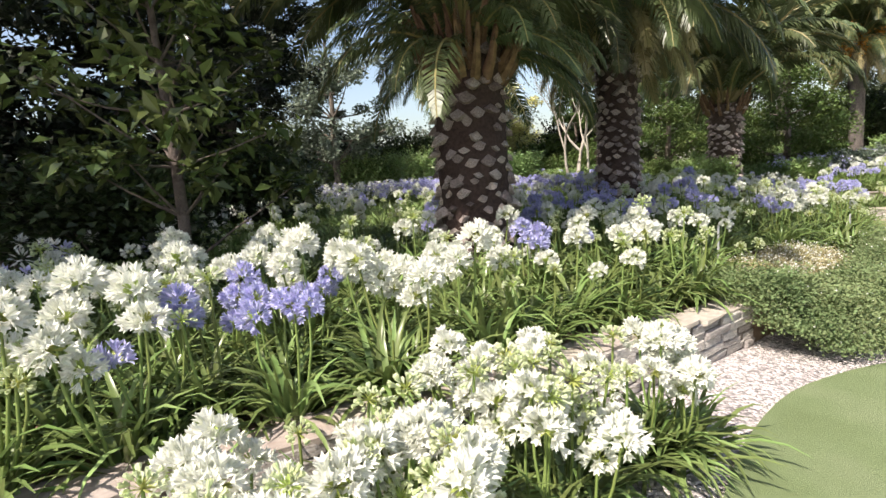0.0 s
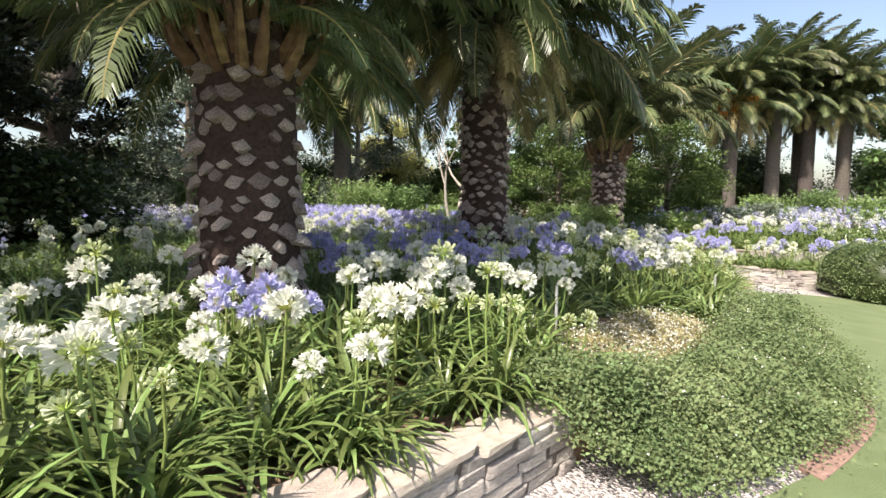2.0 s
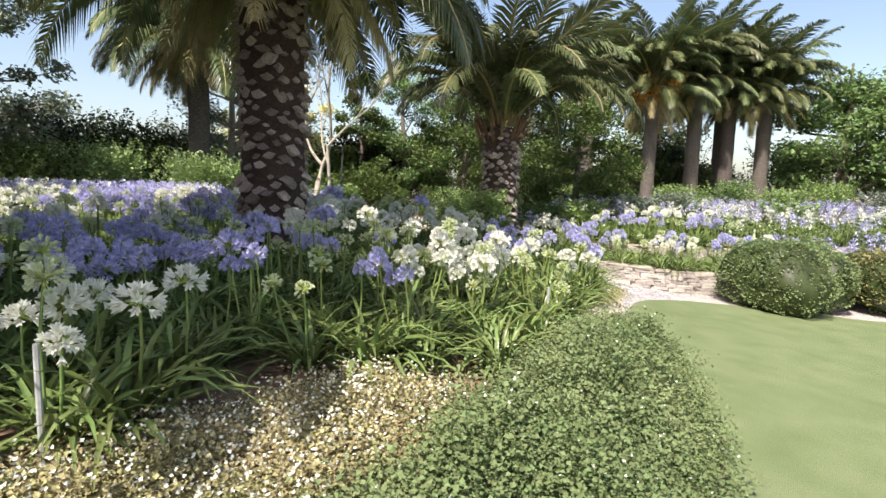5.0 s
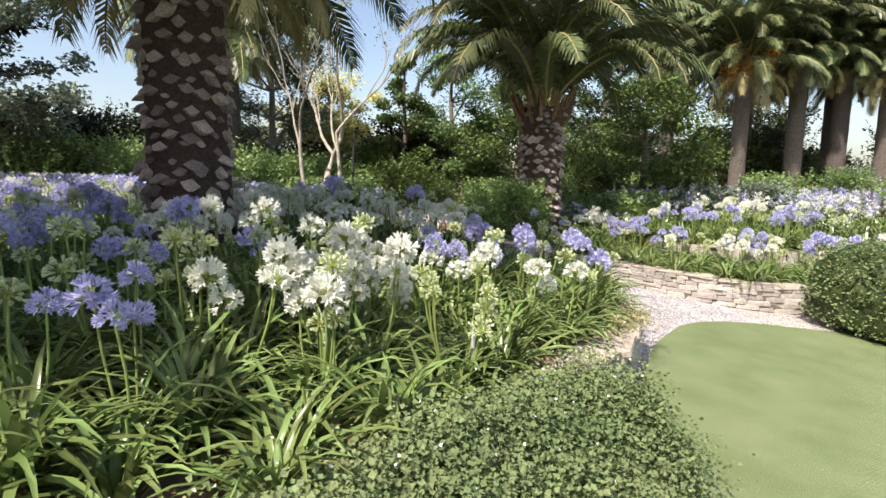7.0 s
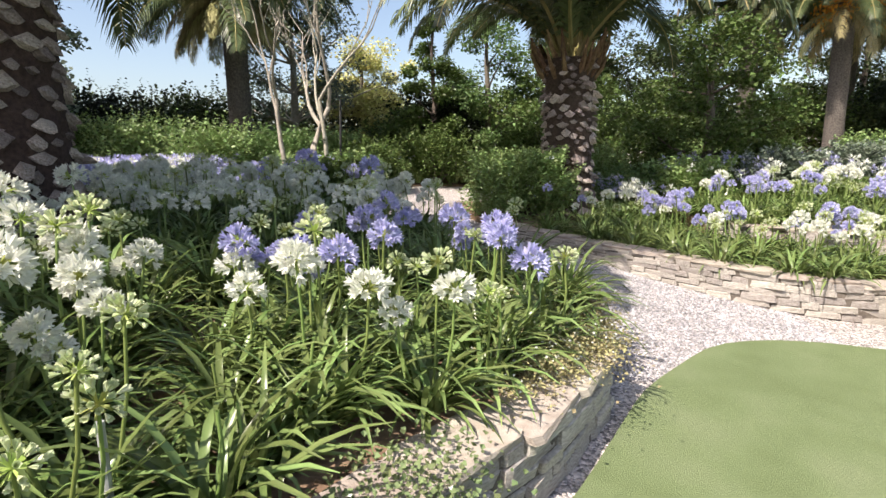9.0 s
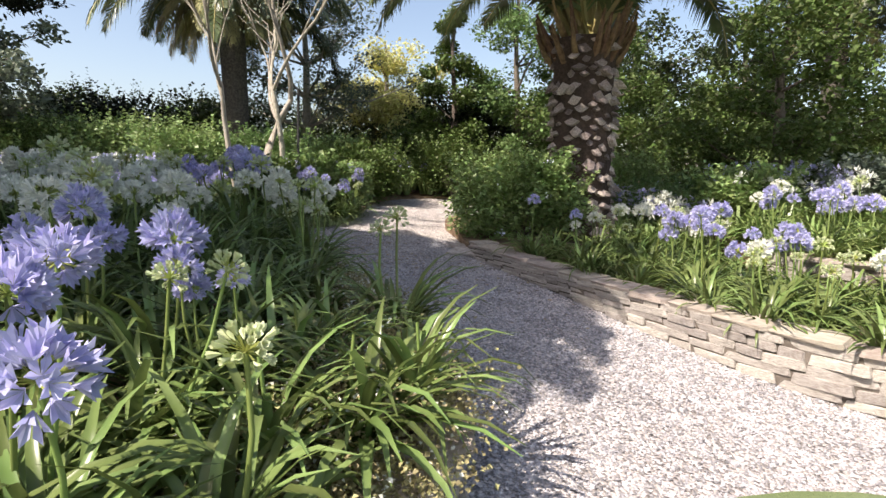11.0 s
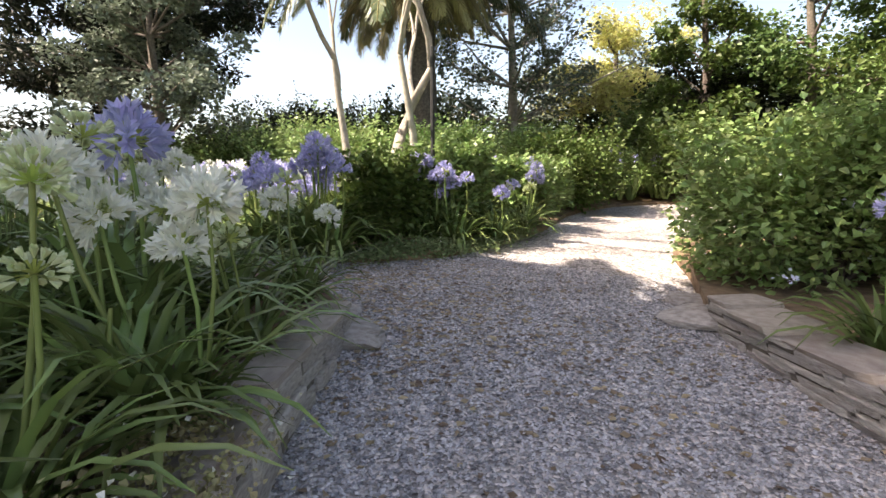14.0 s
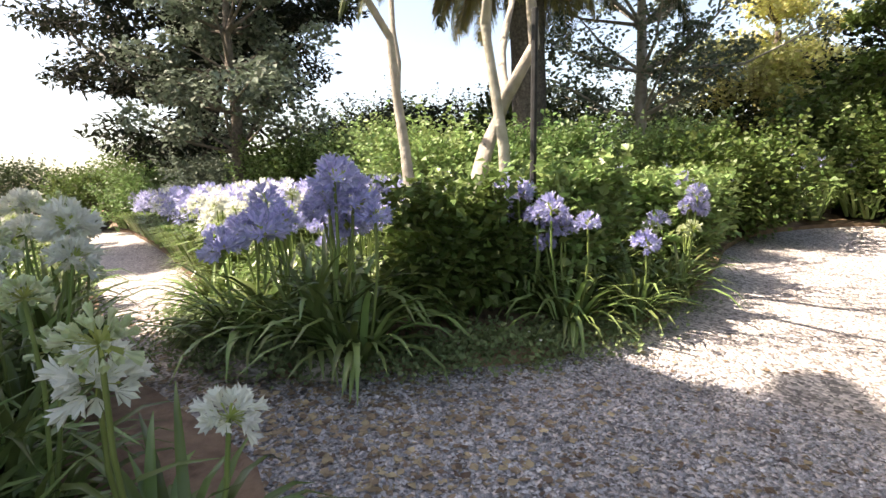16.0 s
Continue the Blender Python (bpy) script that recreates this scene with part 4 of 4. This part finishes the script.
def far_field(poly, box, count, name, rnd, height, keep=lambda x, y: True):
    """Blooms and leaves too far to tell apart, in one mesh."""
    verts, faces, index = [], [], []
    made = 0
    while made < count:
        x, y = rnd.uniform(box[0], box[2]), rnd.uniform(box[1], box[3])
        made += 1
        if not inside(x, y, poly) or not keep(x, y):
            continue
        z = height(x, y)
        n = noise.noise(Vector((x * 0.3, y * 0.5, 3.3)))
        mat = 1 if n + rnd.uniform(-0.15, 0.15) - (0.25 if x < 6 and y > 15.3 else 0) > 0.13 else 2
        c = Vector((x, y, z + rnd.uniform(0.5, 0.85)))
        f0 = len(faces)
        if rnd.random() < 0.5:
            for _ in range(26):
                d = Vector((rnd.gauss(0, 1), rnd.gauss(0, 1), rnd.gauss(0.2, 1))).normalized()
                s = d.cross(Vector((0.2, 0.1, 1))).normalized() * 0.016
                b = len(verts)
                verts.extend([c + d * 0.04, c + d * 0.08 + s, c + d * 0.115, c + d * 0.08 - s])
                faces.append((b, b + 1, b + 2, b + 3))
            index += [mat] * (len(faces) - f0)
        f1 = len(faces)
        for _ in range(14):
            a = rnd.uniform(0, math.tau)
            o = Vector((math.cos(a), math.sin(a), 0))
            s = Vector((-o.y, o.x, 0)) * 0.02
            p = Vector((x, y, z)) + o * 0.05
            ll = rnd.uniform(0.35, 0.6)
            m1, m2 = p + o * ll * 0.35 + Vector((0, 0, ll * 0.75)), p + o * ll * 0.85 + Vector((0, 0, ll * 0.7))
            b = len(verts)
            verts.extend([p - s, p + s, m1 - s, m1 + s, m2])
            faces.extend([(b, b + 1, b + 3, b + 2), (b + 2, b + 3, b + 4)])
        index += [0] * (len(faces) - f1)
    ob = new(name, mesh_of(name, verts, faces, ["leaf", "white", "blue"], index))
    return tagged(ob, "mass of far blue and white agapanthus in bloom", "flowers", kind="stuff")


far_field(BED_A, (-12, 3, -3.2, 16), 900, "far_agapanthus", pr, bed_z)
far_field(BED_B, (9.8, 12.3, 34, 21.8), 4200, "far_agapanthus", pr, bed_top, lambda x, y: (x > 13.8 or y > 16.3) and math.hypot(x - 9.15, y - 17.7) > 0.7 and math.hypot(x - 7.9, y - 16.7) > 1.3)
far_field(BED_C, (-9, 15.2, 5.2, 20), 6000, "far_agapanthus", pr, lambda x, y: ground_z(x, y) + 0.1, lambda x, y: x < 2.0)
far_field(BED_C, (-10, 20, 30, 25), 1800, "far_agapanthus", pr, lambda x, y: ground_z(x, y) + 0.1)


# ---- ground cover ----
def creeper(name, poly, box, count, leaf, hill, label, mat="creep", dots=0, dot_mat="white", seed=5, base_at=ground_z, taper=0.0):
    rnd = random.Random(seed)
    pts, sizes, tiny, cells = [], [], [], {}
    while len(pts) < count:
        x, y = rnd.uniform(box[0], box[2]), rnd.uniform(box[1], box[3])
        key = (int(x * 25), int(y * 25))
        if key not in cells:
            d = edge_distance(x, y, poly)
            top = hill * smooth(-0.1, 0.3, d) * (0.75 + 0.6 * noise.noise(Vector((x * 1.8, y * 1.8, seed)))) * (0.9 + 0.8 * noise.noise(Vector((x * 7, y * 7, seed))) + 0.5 * noise.noise(Vector((x * 15, y * 15, seed))))
            loose = 0.09 * (1 + noise.noise(Vector((x * 3, y * 3, 0))))
            cells[key] = (inside(x, y, poly), top * (1 - taper * smooth(7.4, 8.3, y)), loose, base_at(x, y))
        within, top, loose, base = cells[key]
        if not within:
            continue
        x += rnd.gauss(0, loose)
        y += rnd.gauss(0, loose)
        pts.append((x, y, base + 0.01 + top * rnd.uniform(0.6, 1.08)))
        sizes.append(leaf * rnd.uniform(0.6, 1.3))
        if len(tiny) < dots and rnd.random() < 0.1:
            tiny.append((x, y, base + 0.03 + top * 1.06))
    v, f = leaves(pts, sizes, rnd, 0.5, -0.5)
    n0 = len(f)
    leaves(tiny, [0.016] * len(tiny), rnd, 0.6, -1.0, v, f)
    ob = new(name, mesh_of(name, v, f, [mat, dot_mat], [0] * n0 + [1] * (len(f) - n0)))
    return tagged(ob, label, "ground cover", kind="stuff")


def bank_z(x, y):
    """The creepers' bank: from the bed's soil down over the buried wall to the lawn."""
    d = edge_distance(x, y, EDGE_A)
    return ground_z(x, y) + (0.30 * (1 - smooth(-0.1, 0.9, d)) if not inside(x, y, BED_A) else 0.30)


inner = smooth_line([(2.2, 4.6), (3.2, 5.0), (4.25, 5.7), (5.2, 6.75), (6.1, 7.85), (6.75, 8.4)])
outer = smooth_line([(7.32, 8.75), (7.3, 7.9), (6.5, 6.45), (5.6, 5.55), (4.7, 4.8), (3.6, 4.25), (2.9, 4.0), (2.5, 4.15)])
creeper("creeping_groundcover", inner + outer, (2.0, 3.9, 7.6, 9.1), 170000, 0.024, 0.40, "dense creeping green ground cover spilling onto gravel and lawn edge", dots=600, base_at=bank_z, taper=0.55)
creeper("dry_groundcover", DRY, (2.4, 4.9, 5.1, 7.4), 34000, 0.019, 0.17, "brownish dry ground cover dotted with tiny white flowers", "drycreep", 2600, base_at=bank_z, seed=6)
creeper("dry_groundcover", smooth_line([(7.3, 9.2), (7.95, 9.8), (8.12, 10.6), (8.05, 11.3), (7.6, 12.1), (7.1, 12.75), (6.7, 13.2), (6.35, 13.0), (6.9, 12.2), (7.25, 11.1), (7.15, 10.1), (7.3, 9.2)]), (6.3, 9, 8.3, 13.3), 32000, 0.02, 0.16, "yellowish dry ground cover dotted with tiny white flowers", "drycreep", 1700, base_at=bed_z, seed=7)
creeper("dry_groundcover", smooth_line([(2.4, 15.5), (3.6, 15.0), (4.4, 15.1), (5.05, 15.8), (5.42, 16.6), (5.4, 18.0)]) + smooth_line([(5.15, 18.0), (5.1, 16.8), (4.7, 15.9), (4.2, 15.45), (3.6, 15.35), (2.5, 15.8)]), (2.3, 14.9, 5.5, 18.1), 16000, 0.028, 0.2, "low brownish and green edging plants beside gravel", "creep", 60, seed=8)
for i, (px, py, s) in enumerate(((17.6, 17.4, 2.2), (20.2, 17.2, 2.3), (21.5, 18.4, 2.0))):
    root = thing("flax_plant", px, py, bed_top(px, py), "spiky grey-pink flax plant rising from blue flowers", "plant")
    part("leaves", FLAX[i % 2], root, size=s)
hut = thing("garden_wall", 24.0, 40.0, ground_z(24, 40), "low white rendered wall far behind the palms", "wall")
for name, w, z0, h in (("wall", 16.0, -0.5, 2.4), ("coping", 16.2, 1.9, 0.12)):
    bm = bmesh.new()
    bmesh.ops.create_cube(bm, size=1)
    bmesh.ops.bevel(bm, geom=bm.edges[:], offset=0.01, segments=1, affect="EDGES")
    me = bpy.data.meshes.new(name)
    bm.to_mesh(me)
    bm.free()
    me.materials.append(MAT["plaster"])
    part(name, me, hut, at=(0, 0, z0 + h / 2), size=(w, 0.3 + 0.1 * (name == "coping"), h))
sheet("earth_strip", smooth_line([(4.0, 4.20), (4.7, 4.62), (5.4, 5.13), (6.22, 6.02), (6.8, 6.65)]) + smooth_line([(6.6, 6.8), (6.0, 6.15), (5.2, 5.3), (4.6, 4.8), (4.0, 4.4)]), ground_z, 0.05, "redsoil", "narrow strip of bare reddish earth edging the lawn", lift=0.03)


def pebbles(count, keep, box, rnd):
    """Loose stones of the gravel, near the path walked."""
    shape = np.array([(1, 0, 0), (0, 1, 0), (-1, 0, 0), (0, -1, 0), (0, 0, 0.8), (0, 0, -0.8)], float)
    tris = np.array([(0, 1, 4), (1, 2, 4), (2, 3, 4), (3, 0, 4), (1, 0, 5), (2, 1, 5), (3, 2, 5), (0, 3, 5)])
    verts, faces, n, cells = [], [], 0, {}
    while n < count:
        x, y = rnd.uniform(box[0], box[2]), rnd.uniform(box[1], box[3])
        key = (int(x * 25), int(y * 25))
        if key not in cells:
            cells[key] = (keep(x, y), ground_z(x, y) + 0.004)
        if not cells[key][0]:
            continue
        a, s = rnd.uniform(0, math.tau), rnd.uniform(0.006, 0.0145)
        m = np.array([[math.cos(a), math.sin(a), rnd.uniform(-0.5, 0.5)], [-math.sin(a), math.cos(a), rnd.uniform(-0.5, 0.5)], [rnd.uniform(-0.4, 0.4), rnd.uniform(-0.4, 0.4), 0.9]])
        p = (shape * np.array([1.0, rnd.uniform(0.6, 1), rnd.uniform(0.5, 0.9)])) @ m * s
        verts.append(p + np.array([x, y, cells[key][1]]))
        faces.append(tris + 6 * n)
        n += 1
    ob = new("loose_gravel", mesh_of("loose_gravel", np.concatenate(verts), np.concatenate(faces), ["pebble"]))
    return tagged(ob, "loose grey and pinkish gravel stones on the path", "gravel", kind="stuff")


def on_path(x, y):
    return not (inside(x, y, BED_A) or inside(x, y, BED_B) or inside(x, y, BED_C) or inside(x, y, LAWN))


pebbles(64000, on_path, (4.6, 10.4, 10.5, 16.8), random.Random(91))


def leaf_litter(count, rnd):
    """Dry fallen leaves strewn on the gravel under the trees."""
    pts = []
    while len(pts) < count:
        x, y = rnd.gauss(4.9, 1.5), rnd.gauss(14.9, 0.85)
        if on_path(x, y):
            pts.append((x, y, ground_z(x, y) + rnd.uniform(0.006, 0.02)))
    v, f = leaves(pts, [rnd.uniform(0.02, 0.06) for _ in pts], rnd, 0.4, 0.0)
    for k in range(len(v)):
        v[k].z = ground_z(v[k].x, v[k].y) + 0.006 + 0.25 * abs(v[k].z - ground_z(v[k].x, v[k].y) - 0.006)
    ob = new("leaf_litter", mesh_of("leaf_litter", v, f, ["litter"]))
    return tagged(ob, "dry brown fallen leaves scattered over grey gravel", "leaves", kind="stuff")


leaf_litter(3800, random.Random(92))

for ms in MODELS.values():
    for m in ms:
        if m.name not in used:
            for o in list(m.children):
                bpy.data.objects.remove(o)
            bpy.data.objects.remove(m)


# ---- dry stone walls and stones ----
def stone_mesh(rnd):
    verts = []
    for x in (-0.5, 0.5):
        for y in (-0.5, 0.5):
            for z in (-0.5, 0.5):
                verts.append(Vector((x + rnd.uniform(-0.05, 0.05), y + rnd.uniform(-0.09, 0.09), z + rnd.uniform(-0.09, 0.09))))
    bm = bmesh.new()
    vs = [bm.verts.new(v) for v in verts]
    for q in ((0, 1, 3, 2), (4, 6, 7, 5), (0, 4, 5, 1), (2, 3, 7, 6), (0, 2, 6, 4), (1, 5, 7, 3)):
        bm.faces.new([vs[i] for i in q])
    bmesh.ops.bevel(bm, geom=bm.edges[:], offset=0.09, segments=1, affect="EDGES")
    bmesh.ops.recalc_face_normals(bm, faces=bm.faces[:])
    me = bpy.data.meshes.new("stone")
    bm.to_mesh(me)
    bm.free()
    me.materials.append(MAT["stone"])
    return me


wr = random.Random(31)
STONES = [stone_mesh(wr) for _ in range(8)]


def stone_wall(name, line, over, thick, courses, label, face_side, cap_out=0.02, end=1.0):
    """A low retaining wall of flat stones along a line: a core, courses of stones on one face, a flat mortared top."""
    verts, faces = [], []
    n = len(line)
    tops = []
    heights = [over(x, y) if callable(over) else soil_rise(x, y) + over for x, y in line]
    for i, (x, y) in enumerate(line):
        x0, y0 = line[max(i - 1, 0)]
        x1, y1 = line[min(i + 1, n - 1)]
        d = Vector((x1 - x0, y1 - y0, 0)).normalized()
        s = Vector((d.y, -d.x, 0)) * face_side
        g = ground_z(x, y)
        top = g + heights[i]
        tops.append((Vector((x, y, g)), d, s, heights[i]))
        p = Vector((x, y, 0))
        a, b = p - s * thick, p + s * 0.006
        verts.extend([(a.x, a.y, g - 0.2), (a.x, a.y, top - 0.012), (b.x, b.y, top - 0.012), (b.x, b.y, g - 0.2)])
    for i in range(n - 1):
        for k in range(4):
            a, b = i * 4 + k, i * 4 + (k + 1) % 4
            faces.append((a, b, b + 4, a + 4))
    faces.extend([(0, 1, 2, 3), (n * 4 - 1, n * 4 - 2, n * 4 - 3, n * 4 - 4)])
    wall = tagged(new(name, mesh_of(name, verts, faces, ["mortar"])), label, "wall", kind="structure")
    length = [0.0]
    for i in range(1, n):
        length.append(length[-1] + (tops[i][0].xy - tops[i - 1][0].xy).length)

    def place(u):
        for i in range(1, n):
            if length[i] >= u or i == n - 1:
                k = (u - length[i - 1]) / max(1e-6, length[i] - length[i - 1])
                k = min(1, max(0, k))
                return tops[i - 1][0].lerp(tops[i][0], k), tops[i][1], tops[i][2], tops[i - 1][3] * (1 - k) + tops[i][3] * k

    count = 0
    for c in range(courses):
        u = wr.uniform(0, 0.2)
        while u < length[-1]:
            w = wr.uniform(0.16, 0.46)
            w = min(w, length[-1] - u + 0.02)
            if w < 0.07:
                break
            p, d, s, height = place(u + w / 2)
            ch = height / courses
            depth = wr.uniform(0.12, 0.15)
            q = p - s * (depth / 2 - wr.uniform(0.014, 0.034)) + Vector((0, 0, ch * (c + 0.5)))
            part("stone", STONES[wr.randrange(8)], wall, at=q, turn=(0, wr.uniform(-0.02, 0.02), math.atan2(d.y, d.x) + wr.uniform(-0.03, 0.03)), size=(w - 0.004, depth, ch - 0.002 + wr.uniform(-0.010, 0.008)))
            u += w
            count += 1
    u = 0.0
    while u < length[-1]:
        w = min(wr.uniform(0.35, 0.7), length[-1] - u + 0.01)
        if w < 0.08:
            break
        p, d, s, height = place(u + w / 2)
        q = p - s * (thick / 2 - cap_out) + Vector((0, 0, height + 0.006))
        me = STONES[wr.randrange(8)]
        part("cap_stone", CAPS[wr.randrange(4)], wall, at=q, turn=(0, 0, math.atan2(d.y, d.x)), size=(w - 0.006, thick + 0.02, 0.04 + wr.uniform(-0.004, 0.004)))
        u += w
    return wall


CAPS = []
for _ in range(4):
    me = stone_mesh(wr)
    me.materials.clear()
    me.materials.append(MAT["cap"])
    CAPS.append(me)
stone_wall("wall_1", WALL_A, 0.06, 0.26, 5, "low dry stone retaining wall with flat pale top around flowers", 1)
stone_wall("wall_2", WALL_A2, 0.03, 0.30, 5, "low stone retaining wall end with flat top by the lawn", 1)
stone_wall("wall_3", WALL_B, 0.06, 0.30, 5, "curved low dry stone wall of pale flat stones beside gravel", -1)
stone_wall("wall_4", EDGE_A3, 0.015, 0.2, 3, "low stone edging wall shaded by flowers beside the path", 1)


stone_wall("wall_5", smooth_line(TERRACE[:7]), lambda x, y: terrace_z(x, y) + 0.05 - ground_z(x, y), 0.28, 4, "low stone edge of the upper flower terrace", 1)


def rock_mesh(rnd):
    bm = bmesh.new()
    bmesh.ops.create_icosphere(bm, subdivisions=2, radius=0.5)
    for v in bm.verts:
        n = noise.noise(v.co * 2.2 + Vector((rnd.random() * 9, 0, 0))) * 0.35
        v.co *= 1 + n
        v.co.z = max(-0.35, min(0.3 + 0.05 * n, v.co.z))
    me = bpy.data.meshes.new("rock")
    bm.to_mesh(me)
    bm.free()
    me.materials.append(MAT["stone"])
    return me


ROCKS = [rock_mesh(wr) for _ in range(4)]


def flat_rock(x, y, w, d, h, a, label):
    root = tagged(new("flat_rock", ROCKS[wr.randrange(4)]), label, "rock")
    root.location, root.rotation_euler, root.scale = (x, y, ground_z(x, y) + h * 0.3), (0.05, 0.04, a), (w * 1.1, d * 1.1, h)


for x, y, w, d, h, a in ((6.0, 14.35, 0.5, 0.32, 0.14, 0.4), (5.7, 14.6, 0.36, 0.3, 0.12, 2.1), (7.55, 15.95, 0.5, 0.4, 0.14, 1.0), (7.45, 16.3, 0.36, 0.26, 0.1, 0.3), (3.9, 15.05, 0.3, 0.16, 0.12, 0.2), (4.3, 15.12, 0.34, 0.16, 0.13, 0.1), (4.65, 15.4, 0.28, 0.16, 0.12, 0.9)):
    flat_rock(x, y, w, d, h, a, "flat weathered rock lying at the edge of gravel")
